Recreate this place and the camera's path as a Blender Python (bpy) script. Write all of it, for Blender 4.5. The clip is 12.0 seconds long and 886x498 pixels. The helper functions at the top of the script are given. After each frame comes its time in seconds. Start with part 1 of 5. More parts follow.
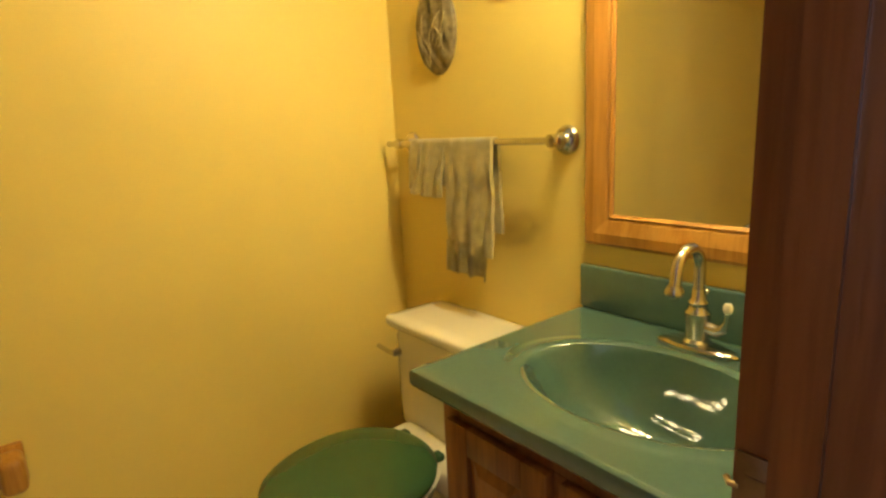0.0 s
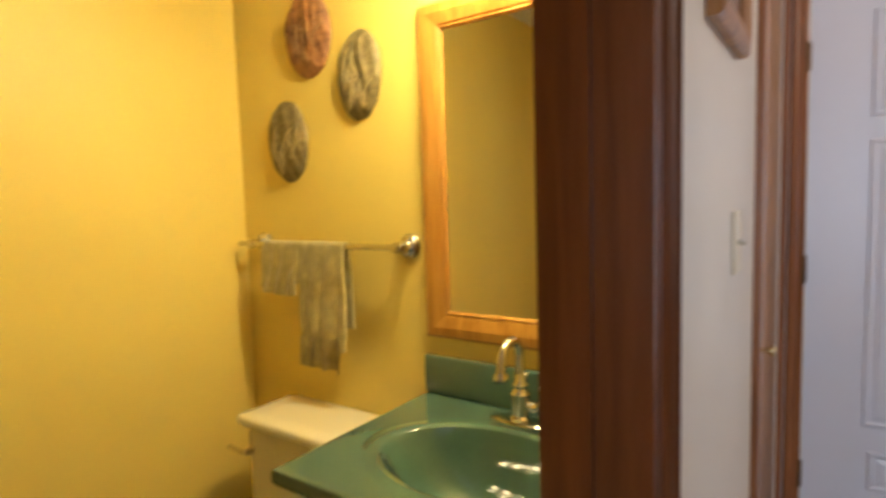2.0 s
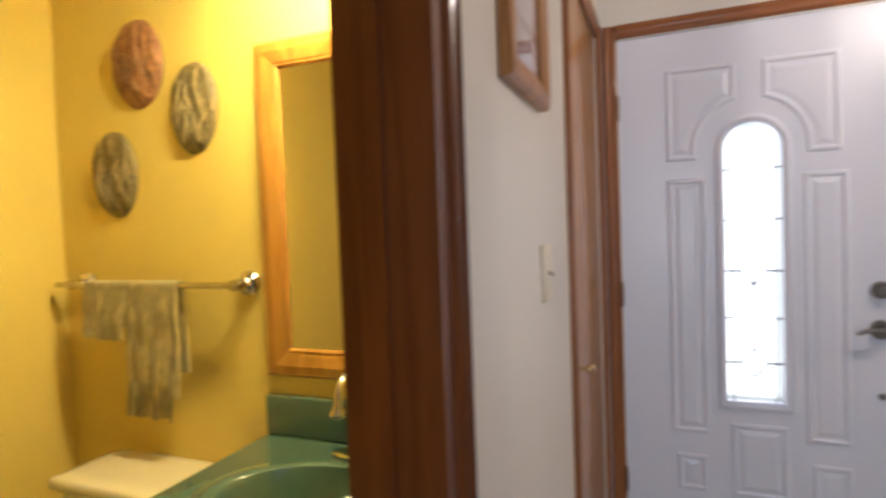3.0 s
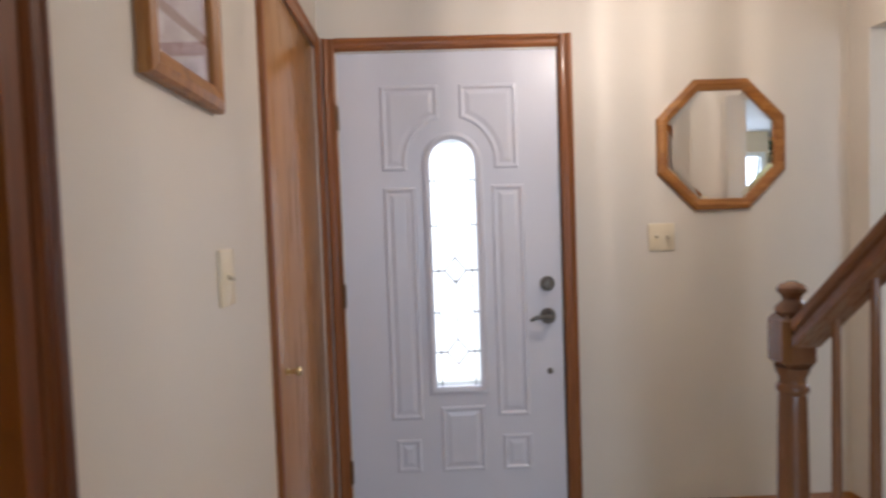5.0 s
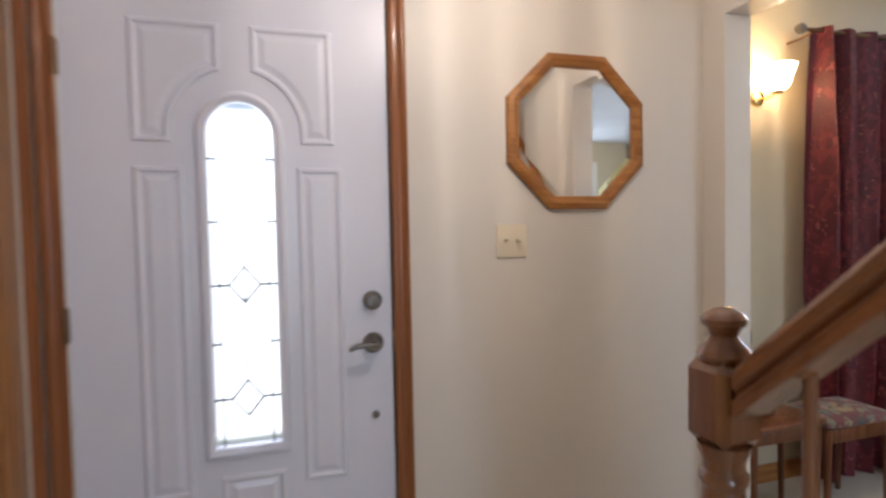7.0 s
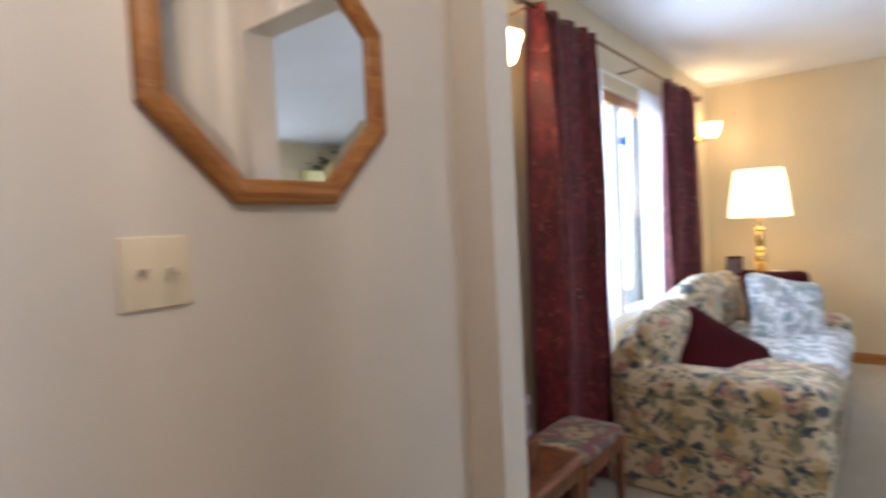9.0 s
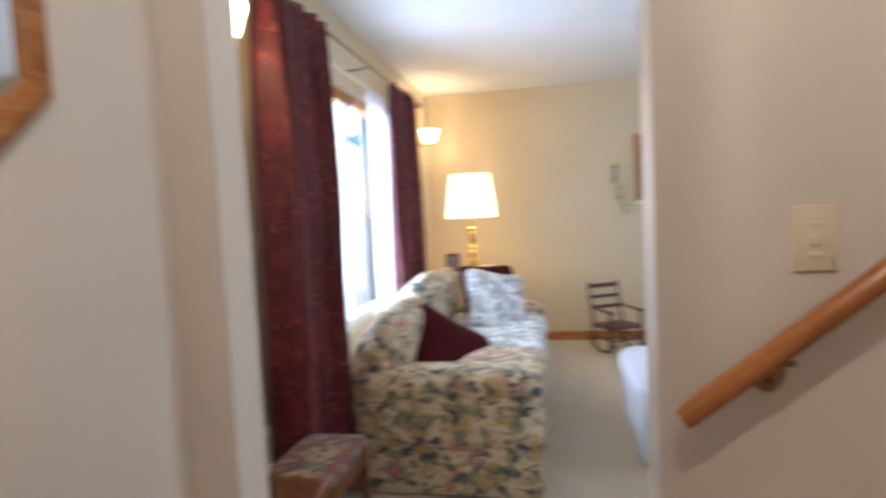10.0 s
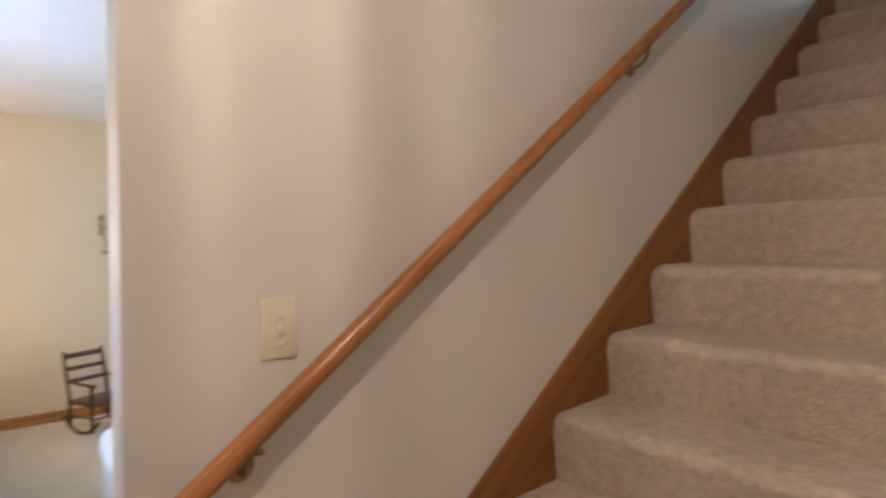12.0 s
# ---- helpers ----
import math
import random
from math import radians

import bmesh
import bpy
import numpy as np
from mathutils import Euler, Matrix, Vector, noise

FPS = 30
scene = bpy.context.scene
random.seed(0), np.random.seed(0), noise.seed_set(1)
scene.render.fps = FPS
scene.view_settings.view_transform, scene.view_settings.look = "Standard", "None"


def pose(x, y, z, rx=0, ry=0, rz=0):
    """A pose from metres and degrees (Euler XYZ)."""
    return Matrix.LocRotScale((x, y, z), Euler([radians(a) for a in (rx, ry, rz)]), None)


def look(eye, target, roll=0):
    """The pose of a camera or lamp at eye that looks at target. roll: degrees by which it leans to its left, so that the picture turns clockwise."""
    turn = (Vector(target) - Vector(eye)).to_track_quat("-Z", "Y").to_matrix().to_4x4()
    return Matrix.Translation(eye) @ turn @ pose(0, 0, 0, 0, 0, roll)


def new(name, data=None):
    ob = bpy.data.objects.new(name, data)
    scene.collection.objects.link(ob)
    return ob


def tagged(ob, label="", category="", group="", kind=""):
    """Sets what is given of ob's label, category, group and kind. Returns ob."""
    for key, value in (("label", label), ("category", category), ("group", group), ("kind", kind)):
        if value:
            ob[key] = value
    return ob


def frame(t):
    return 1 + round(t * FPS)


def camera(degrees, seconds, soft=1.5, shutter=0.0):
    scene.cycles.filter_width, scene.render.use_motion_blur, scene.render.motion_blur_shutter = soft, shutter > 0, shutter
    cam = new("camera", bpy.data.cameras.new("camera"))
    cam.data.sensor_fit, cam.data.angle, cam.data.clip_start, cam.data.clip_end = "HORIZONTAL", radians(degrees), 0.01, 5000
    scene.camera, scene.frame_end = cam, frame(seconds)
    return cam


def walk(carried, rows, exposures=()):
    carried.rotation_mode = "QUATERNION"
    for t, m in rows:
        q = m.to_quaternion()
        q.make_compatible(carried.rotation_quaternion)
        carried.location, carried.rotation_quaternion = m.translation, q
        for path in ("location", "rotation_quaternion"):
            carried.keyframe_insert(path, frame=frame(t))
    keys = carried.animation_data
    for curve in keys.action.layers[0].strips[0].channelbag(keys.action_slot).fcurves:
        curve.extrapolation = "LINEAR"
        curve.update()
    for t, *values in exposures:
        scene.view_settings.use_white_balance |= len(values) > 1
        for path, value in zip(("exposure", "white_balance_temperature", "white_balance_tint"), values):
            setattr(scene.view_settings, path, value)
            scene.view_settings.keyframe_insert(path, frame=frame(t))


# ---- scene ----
cam = camera(77.0, 12.0, soft=2.5, shutter=0.8)
PATH = [
    (0.0, pose(0.062, -2.231, 1.231, 77.84, 2.84, 50.95)),
    (0.5, pose(0.063, -2.242, 1.231, 78.37, 2.77, 49.45)),
    (1.0, pose(0.087, -2.272, 1.262, 80.00, 2.20, 46.35)),
    (1.5, pose(0.117, -2.318, 1.294, 82.54, 1.66, 41.15)),
    (2.0, pose(0.150, -2.350, 1.311, 85.09, 1.79, 34.85)),
    (2.5, pose(0.190, -2.344, 1.314, 87.01, 2.05, 28.40)),
    (3.0, pose(0.236, -2.343, 1.317, 87.95, 2.10, 21.65)),
    (3.5, pose(0.292, -2.354, 1.319, 88.23, 2.14, 14.95)),
    (5.5, pose(0.465, -2.324, 1.300, 87.57, 1.80, -5.98)),
    (6.0, pose(0.519, -2.217, 1.287, 87.56, 1.50, -9.39)),
    (6.5, pose(0.567, -2.011, 1.272, 87.93, 1.20, -12.93)),
    (8.5, pose(0.873, -1.096, 1.319, 86.95, 1.98, -40.25)),
    (9.0, pose(1.013, -0.912, 1.282, 87.58, 2.83, -51.75)),
    (9.5, pose(1.116, -0.846, 1.288, 86.57, 3.34, -64.06)),
    (10.0, pose(1.174, -0.784, 1.286, 86.20, 2.79, -79.66)),
    (10.5, pose(1.211, -0.751, 1.307, 85.99, 1.58, -95.83)),
    (11.0, pose(1.223, -0.785, 1.322, 87.22, 1.28, -111.84)),
    (11.5, pose(1.194, -0.820, 1.343, 88.37, 1.15, -120.93)),
    (12.0, pose(1.209, -0.841, 1.363, 89.66, 0.69, -127.79)),
]
walk(cam, PATH, [(0.0, 0.0), (2.5, 0.0), (3.5, -0.06), (5.5, -0.14), (6.5, -0.08), (9.0, -0.2), (9.5, -0.16), (10.5, -0.08), (11.0, -0.14), (11.5, -0.02), (12.0, 0.12)])

# ---- world and daylight ----
world = bpy.data.worlds.new("sky")
scene.world = world
world.use_nodes = True
wn = world.node_tree
sky = wn.nodes.new("ShaderNodeTexSky")
sky.sky_type, sky.sun_disc = "NISHITA", False
sky.sun_elevation, sky.sun_rotation = radians(65), radians(90)
wn.links.new(sky.outputs[0], wn.nodes["Background"].inputs[0])
wn.nodes["Background"].inputs[1].default_value = 0.12

sun_data = bpy.data.lights.new("sun", "SUN")
sun_data.energy, sun_data.angle, sun_data.color = 2.5, radians(0.5), (1.0, 0.96, 0.9)
sun = new("sun", sun_data)
sun.matrix_world = look((0, 0, 30), (12, 0.8, 4))


def window_light(name, centre, target, width, height, watts, colour):
    data = bpy.data.lights.new(name, "AREA")
    data.shape, data.size, data.size_y, data.energy, data.color = "RECTANGLE", width, height, watts, colour
    ob = new(name, data)
    ob.matrix_world = look(centre, target)
    return ob


DAY = (0.84, 0.88, 1.0)
window_light("daylight_front_door", (0.542, 0.13, 1.14), (0.542, -1.0, 1.14), 0.20, 1.06, 1.6, DAY)
window_light("daylight_living_window", (4.35, 0.62, 1.40), (4.35, -1.0, 1.35), 1.9, 1.35, 150, (0.62, 0.75, 1.0))
window_light("daylight_living_south", (4.05, -5.13, 1.25), (4.25, -3.0, 0.85), 1.7, 1.9, 58, (0.64, 0.77, 1.0))
window_light("daylight_upstairs", (1.72, -6.12, 3.55), (1.72, -4.0, 3.2), 0.9, 1.3, 14, (0.70, 0.84, 1.0))
window_light("daylight_back_hall", (0.6, -5.62, 1.3), (0.6, -3.0, 1.2), 0.8, 1.6, 42, (0.58, 0.75, 1.0))

lantern_data = bpy.data.lights.new("hall_lantern_bulb", "POINT")
lantern_data.energy, lantern_data.shadow_soft_size, lantern_data.color = 30, 0.0078, (1.0, 0.88, 0.80)
lantern_bulb = new("hall_lantern_bulb", lantern_data)
lantern_bulb.location = (1.27, -0.90, 2.215)


# ---- materials ----
def link(nt, a, b):
    nt.links.new(a, b)


def surface(name, colour, rough=0.5, metal=0.0, vary=0.08, scale=6.0, grain=0.0, grain_scale=120.0, stretch=(1, 1, 1),
            second=None, spec=0.5, sheen=0.0, coat=0.0):
    """Base colour with two scales of variation and a fine relief."""
    m = bpy.data.materials.new(name)
    m.use_nodes = True
    nt = m.node_tree
    b = nt.nodes["Principled BSDF"]
    b.inputs["Roughness"].default_value, b.inputs["Metallic"].default_value = rough, metal
    b.inputs["Specular IOR Level"].default_value = spec
    b.inputs["Sheen Weight"].default_value = sheen
    b.inputs["Coat Weight"].default_value = coat
    tc = nt.nodes.new("ShaderNodeTexCoord")
    mp = nt.nodes.new("ShaderNodeMapping")
    mp.inputs["Scale"].default_value = stretch
    link(nt, tc.outputs["Object"], mp.inputs[0])
    n1 = nt.nodes.new("ShaderNodeTexNoise")
    n1.inputs["Scale"].default_value, n1.inputs["Detail"].default_value = scale, 5
    link(nt, mp.outputs[0], n1.inputs["Vector"])
    n2 = nt.nodes.new("ShaderNodeTexNoise")
    n2.inputs["Scale"].default_value, n2.inputs["Detail"].default_value = grain_scale, 3
    link(nt, mp.outputs[0], n2.inputs["Vector"])
    mix = nt.nodes.new("ShaderNodeMix")
    mix.data_type = "RGBA"
    dark = second or tuple(c * (1 - 2.2 * vary) for c in colour)
    mix.inputs[6].default_value, mix.inputs[7].default_value = (*dark, 1), (*colour, 1)
    add = nt.nodes.new("ShaderNodeMath")
    add.operation = "MULTIPLY_ADD"
    link(nt, n2.outputs[0], add.inputs[0])
    add.inputs[1].default_value = 0.45
    link(nt, n1.outputs[0], add.inputs[2])
    ramp = nt.nodes.new("ShaderNodeMapRange")
    ramp.inputs[1].default_value, ramp.inputs[2].default_value = 0.45, 0.95
    link(nt, add.outputs[0], ramp.inputs[0])
    link(nt, ramp.outputs[0], mix.inputs[0])
    link(nt, mix.outputs[2], b.inputs["Base Color"])
    rr = nt.nodes.new("ShaderNodeMapRange")
    rr.inputs[3].default_value, rr.inputs[4].default_value = max(rough * 0.85, 0.02), min(rough * 1.2, 1)
    link(nt, n1.outputs[0], rr.inputs[0])
    link(nt, rr.outputs[0], b.inputs["Roughness"])
    if grain:
        bump = nt.nodes.new("ShaderNodeBump")
        bump.inputs["Strength"].default_value, bump.inputs["Distance"].default_value = grain, 0.004
        link(nt, n2.outputs[0], bump.inputs["Height"])
        link(nt, bump.outputs[0], b.inputs["Normal"])
    return m


def wood(name, light, dark, axis="z", rough=0.34, ring=26.0, coat=0.12, lean=0.0):
    """Stained oak: long bands along one axis with fine dark pores."""
    m = bpy.data.materials.new(name)
    m.use_nodes = True
    nt = m.node_tree
    b = nt.nodes["Principled BSDF"]
    b.inputs["Coat Weight"].default_value = coat
    b.inputs["Coat Roughness"].default_value = 0.12
    b.inputs["Specular IOR Level"].default_value = 0.35
    tc = nt.nodes.new("ShaderNodeTexCoord")
    mp = nt.nodes.new("ShaderNodeMapping")
    mp.inputs["Scale"].default_value = {"x": (0.06, 1, 1), "y": (1, 0.06, 1), "z": (1, 1, 0.06)}[axis]
    turn = nt.nodes.new("ShaderNodeMapping")
    turn.inputs["Rotation"].default_value = (radians(lean), 0, 0)
    link(nt, tc.outputs["Object"], turn.inputs[0])
    link(nt, turn.outputs[0], mp.inputs[0])
    n1 = nt.nodes.new("ShaderNodeTexNoise")
    n1.inputs["Scale"].default_value, n1.inputs["Detail"].default_value, n1.inputs["Distortion"].default_value = ring, 4, 1.2
    link(nt, mp.outputs[0], n1.inputs["Vector"])
    n2 = nt.nodes.new("ShaderNodeTexNoise")
    n2.inputs["Scale"].default_value, n2.inputs["Detail"].default_value = ring * 9, 2
    link(nt, mp.outputs[0], n2.inputs["Vector"])
    ramp = nt.nodes.new("ShaderNodeValToRGB")
    ramp.color_ramp.elements[0].position, ramp.color_ramp.elements[0].color = 0.36, (*dark, 1)
    ramp.color_ramp.elements[1].position, ramp.color_ramp.elements[1].color = 0.62, (*light, 1)
    add = nt.nodes.new("ShaderNodeMath")
    add.operation = "MULTIPLY_ADD"
    link(nt, n2.outputs[0], add.inputs[0])
    add.inputs[1].default_value = 0.30
    sub = nt.nodes.new("ShaderNodeMath")
    sub.operation = "SUBTRACT"
    link(nt, n1.outputs[0], sub.inputs[0])
    sub.inputs[1].default_value = 0.15
    link(nt, sub.outputs[0], add.inputs[2])
    link(nt, add.outputs[0], ramp.inputs[0])
    link(nt, ramp.outputs[0], b.inputs["Base Color"])
    rr = nt.nodes.new("ShaderNodeMapRange")
    rr.inputs[3].default_value, rr.inputs[4].default_value = rough - 0.05, rough + 0.12
    link(nt, n2.outputs[0], rr.inputs[0])
    link(nt, rr.outputs[0], b.inputs["Roughness"])
    bump = nt.nodes.new("ShaderNodeBump")
    bump.inputs["Strength"].default_value, bump.inputs["Distance"].default_value = 0.12, 0.002
    link(nt, n2.outputs[0], bump.inputs["Height"])
    link(nt, bump.outputs[0], b.inputs["Normal"])
    return m


def floral(name, base, tone=1.0, fade=0.0, wash=(0.46, 0.56, 0.72)):
    """Printed chintz: cream ground with blue-green leaves, rose and tan blooms. fade mixes in wash, a daylight tint."""
    m = bpy.data.materials.new(name)
    m.use_nodes = True
    nt = m.node_tree
    b = nt.nodes["Principled BSDF"]
    b.inputs["Roughness"].default_value = 0.8
    b.inputs["Sheen Weight"].default_value = 0.2
    tc = nt.nodes.new("ShaderNodeTexCoord")
    last = None
    first = nt.nodes.new("ShaderNodeRGB")
    first.outputs[0].default_value = (*base, 1)
    last = first.outputs[0]
    warp = nt.nodes.new("ShaderNodeTexNoise")
    warp.inputs["Scale"].default_value, warp.inputs["Detail"].default_value = 14, 3
    link(nt, tc.outputs["Object"], warp.inputs["Vector"])
    vm = nt.nodes.new("ShaderNodeMix")
    vm.data_type = "VECTOR"
    vm.inputs[0].default_value = 0.14
    link(nt, tc.outputs["Object"], vm.inputs[4])
    link(nt, warp.outputs["Color"], vm.inputs[5])
    for k, (col, scale, size, shift) in enumerate((
            ((0.46, 0.33, 0.15), 9.0, 0.42, 3.1), ((0.42, 0.18, 0.15), 10.0, 0.34, 0.0), ((0.60, 0.37, 0.31), 10.0, 0.18, 0.0),
            ((0.22, 0.23, 0.16), 15.0, 0.36, 7.7), ((0.070, 0.095, 0.120), 17.0, 0.32, 5.3), ((0.30, 0.29, 0.17), 21.0, 0.30, 9.2), ((0.075, 0.095, 0.080), 22.0, 0.27, 1.2))):
        mp = nt.nodes.new("ShaderNodeMapping")
        mp.inputs["Location"].default_value = (shift, shift * 0.7, shift * 1.3)
        link(nt, vm.outputs[1], mp.inputs[0])
        v = nt.nodes.new("ShaderNodeTexVoronoi")
        v.inputs["Scale"].default_value = scale
        link(nt, mp.outputs[0], v.inputs["Vector"])
        lo = nt.nodes.new("ShaderNodeMapRange")
        lo.inputs[1].default_value, lo.inputs[2].default_value = size + 0.10, size - 0.06
        link(nt, v.outputs["Distance"], lo.inputs[0])
        cut = nt.nodes.new("ShaderNodeSeparateColor")
        link(nt, v.outputs["Color"], cut.inputs[0])
        some = nt.nodes.new("ShaderNodeMath")
        some.operation = "LESS_THAN"
        link(nt, cut.outputs[0], some.inputs[0])
        some.inputs[1].default_value = 0.66
        mul = nt.nodes.new("ShaderNodeMath")
        mul.operation = "MULTIPLY"
        link(nt, lo.outputs[0], mul.inputs[0])
        link(nt, some.outputs[0], mul.inputs[1])
        mx = nt.nodes.new("ShaderNodeMix")
        mx.data_type = "RGBA"
        # fade pulls the print towards wash, daylight put into the colour
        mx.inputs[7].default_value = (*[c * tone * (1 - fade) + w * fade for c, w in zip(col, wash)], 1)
        link(nt, mul.outputs[0], mx.inputs[0])
        link(nt, last, mx.inputs[6])
        last = mx.outputs[2]
    link(nt, last, b.inputs["Base Color"])
    weave = nt.nodes.new("ShaderNodeTexNoise")
    weave.inputs["Scale"].default_value = 320
    link(nt, tc.outputs["Object"], weave.inputs["Vector"])
    bump = nt.nodes.new("ShaderNodeBump")
    bump.inputs["Strength"].default_value, bump.inputs["Distance"].default_value = 0.2, 0.002
    link(nt, weave.outputs[0], bump.inputs["Height"])
    link(nt, bump.outputs[0], b.inputs["Normal"])
    return m


def damask(name, ground, figure, thread):
    """Woven cloth: dull ground, satin scrolls and a few paler threads."""
    m = surface(name, ground, 0.55, vary=0.2, scale=14, grain=0.4, grain_scale=260, stretch=(1, 1, 0.5))
    nt = m.node_tree
    b = nt.nodes["Principled BSDF"]
    last = b.inputs["Base Color"].links[0].from_socket
    tc = nt.nodes.new("ShaderNodeTexCoord")
    for col, scale, lo, hi, amount in ((figure, 16.0, 0.48, 0.60, 0.45), (thread, 30.0, 0.655, 0.69, 0.6)):
        n = nt.nodes.new("ShaderNodeTexNoise")
        n.inputs["Scale"].default_value, n.inputs["Detail"].default_value, n.inputs["Distortion"].default_value = scale, 1.0, 1.6
        mp = nt.nodes.new("ShaderNodeMapping")
        mp.inputs["Scale"].default_value = (1, 1, 0.7)
        link(nt, tc.outputs["Object"], mp.inputs[0])
        link(nt, mp.outputs[0], n.inputs["Vector"])
        r = nt.nodes.new("ShaderNodeMapRange")
        r.inputs[1].default_value, r.inputs[2].default_value, r.inputs[4].default_value = lo, hi, amount
        link(nt, n.outputs[0], r.inputs[0])
        mx = nt.nodes.new("ShaderNodeMix")
        mx.data_type = "RGBA"
        mx.inputs[7].default_value = (*col, 1)
        link(nt, r.outputs[0], mx.inputs[0])
        link(nt, last, mx.inputs[6])
        last = mx.outputs[2]
    link(nt, last, b.inputs["Base Color"])
    return m


def glow(name, colour, strength):
    m = bpy.data.materials.new(name)
    m.use_nodes = True
    b = m.node_tree.nodes["Principled BSDF"]
    b.inputs["Base Color"].default_value = (*colour, 1)
    b.inputs["Emission Color"].default_value = (*colour, 1)
    b.inputs["Emission Strength"].default_value = strength
    b.inputs["Roughness"].default_value = 0.4
    return m


def glass(name, rough=0.0, colour=(1, 1, 1)):
    m = bpy.data.materials.new(name)
    m.use_nodes = True
    b = m.node_tree.nodes["Principled BSDF"]
    b.inputs["Base Color"].default_value = (*colour, 1)
    b.inputs["Transmission Weight"].default_value = 1.0
    b.inputs["Roughness"].default_value = rough
    b.inputs["IOR"].default_value = 1.45
    return m


def sheer(name):
    m = bpy.data.materials.new(name)
    m.use_nodes = True
    nt = m.node_tree
    b = nt.nodes["Principled BSDF"]
    b.inputs["Base Color"].default_value = (0.86, 0.87, 0.88, 1)
    b.inputs["Roughness"].default_value = 0.9
    tr = nt.nodes.new("ShaderNodeBsdfTranslucent")
    tr.inputs[0].default_value = (0.9, 0.92, 0.95, 1)
    tp = nt.nodes.new("ShaderNodeBsdfTransparent")
    a, c = nt.nodes.new("ShaderNodeMixShader"), nt.nodes.new("ShaderNodeMixShader")
    a.inputs[0].default_value, c.inputs[0].default_value = 0.42, 0.16
    link(nt, b.outputs[0], a.inputs[1])
    link(nt, tr.outputs[0], a.inputs[2])
    link(nt, a.outputs[0], c.inputs[1])
    link(nt, tp.outputs[0], c.inputs[2])
    link(nt, c.outputs[0], nt.nodes["Material Output"].inputs[0])
    return m


PAINT_HALL = surface("cream wall paint", (0.75, 0.683, 0.600), 0.42, vary=0.03, scale=2.0, grain=0.10, grain_scale=240)
PAINT_LIVING = surface("warm cream wall paint", (0.65, 0.545, 0.375), 0.40, vary=0.04, scale=2.0, grain=0.10, grain_scale=240)
PAINT_BATH = surface("golden yellow wall paint", (0.81, 0.628, 0.160), 0.45, vary=0.03, scale=3.0, grain=0.10, grain_scale=240)
PAINT_CEIL = surface("white ceiling paint", (0.75, 0.76, 0.78), 0.8, vary=0.03, scale=3.0, grain=0.4, grain_scale=160)
DOOR_WHITE = surface("white door paint", (0.75, 0.755, 0.84), 0.30, vary=0.02, scale=4.0, grain=0.04, grain_scale=200)
CARPET = surface("beige carpet pile", (0.64, 0.51, 0.395), 0.95, vary=0.15, scale=40.0, grain=1.0, grain_scale=120, sheen=0.1, second=(0.42, 0.33, 0.255))
CARPET_LIVING = surface("pale beige carpet", (0.60, 0.525, 0.40), 0.95, vary=0.06, scale=7.0, grain=0.8, grain_scale=260, sheen=0.3)
VINYL = surface("cream floor vinyl", (0.66, 0.60, 0.48), 0.35, vary=0.06, scale=8.0)
OAK_Z = wood("honey oak upright", (0.42, 0.182, 0.050), (0.275, 0.104, 0.026), "z")
OAK_X = wood("honey oak along x", (0.42, 0.182, 0.050), (0.275, 0.104, 0.026), "x")
OAK_Y = wood("honey oak along y", (0.42, 0.182, 0.050), (0.275, 0.104, 0.026), "y")
CASE_Z = wood("reddish oak casing upright", (0.31, 0.110, 0.036), (0.225, 0.075, 0.022), "z", rough=0.30)
CASE_X = wood("reddish oak casing along x", (0.31, 0.110, 0.036), (0.225, 0.075, 0.022), "x", rough=0.30)
CASE_Y = wood("reddish oak casing along y", (0.31, 0.110, 0.036), (0.225, 0.075, 0.022), "y", rough=0.30)
OAK_GOLD_Z = wood("golden oak upright", (0.50, 0.255, 0.050), (0.36, 0.165, 0.028), "z")
VANITY_OAK = wood("brown vanity oak", (0.28, 0.105, 0.026), (0.16, 0.054, 0.013), "z", rough=0.35)
WALNUT_Z = wood("dark stained casing", (0.150, 0.038, 0.006), (0.102, 0.024, 0.003), "z", rough=0.30, coat=0.2)
BANISTER = wood("brown stained banister", (0.24, 0.098, 0.042), (0.19, 0.075, 0.032), "z", rough=0.20, coat=1.0)
BANISTER_Y = wood("brown stained rail", (0.24, 0.098, 0.042), (0.19, 0.075, 0.032), "y", rough=0.25, coat=0.5, lean=42.3)
OAK_SLOPE = wood("honey oak along the stairs", (0.43, 0.168, 0.050), (0.31, 0.108, 0.030), "y", rough=0.24, lean=38.0)
OAK_STRINGER = wood("reddish oak skirt board", (0.31, 0.110, 0.027), (0.22, 0.072, 0.017), "y", rough=0.28, lean=38.0)
CHERRY_Z = wood("reddish brown chair wood", (0.20, 0.070, 0.026), (0.11, 0.036, 0.013), "z", rough=0.3)
MAHOGANY = wood("dark brown rocker wood", (0.10, 0.040, 0.028), (0.055, 0.020, 0.014), "z", rough=0.35)
CHROME = surface("brushed nickel", (0.58, 0.55, 0.49), 0.22, 1.0, vary=0.04, scale=20)
PEWTER = surface("dark pewter", (0.26, 0.23, 0.20), 0.30, 1.0, vary=0.12, scale=30)
BRASS = surface("polished brass", (0.78, 0.53, 0.20), 0.22, 1.0, vary=0.06, scale=20)
AGED = surface("aged brass", (0.36, 0.24, 0.11), 0.32, 1.0, vary=0.1, scale=30)
BRONZE = surface("aged bronze", (0.22, 0.13, 0.07), 0.38, 1.0, vary=0.12, scale=30)
IVORY = surface("ivory plastic", (0.80, 0.69, 0.51), 0.35, vary=0.02, scale=10)
WHITE_PLASTIC = surface("white plastic", (0.80, 0.80, 0.76), 0.35, vary=0.02, scale=10)
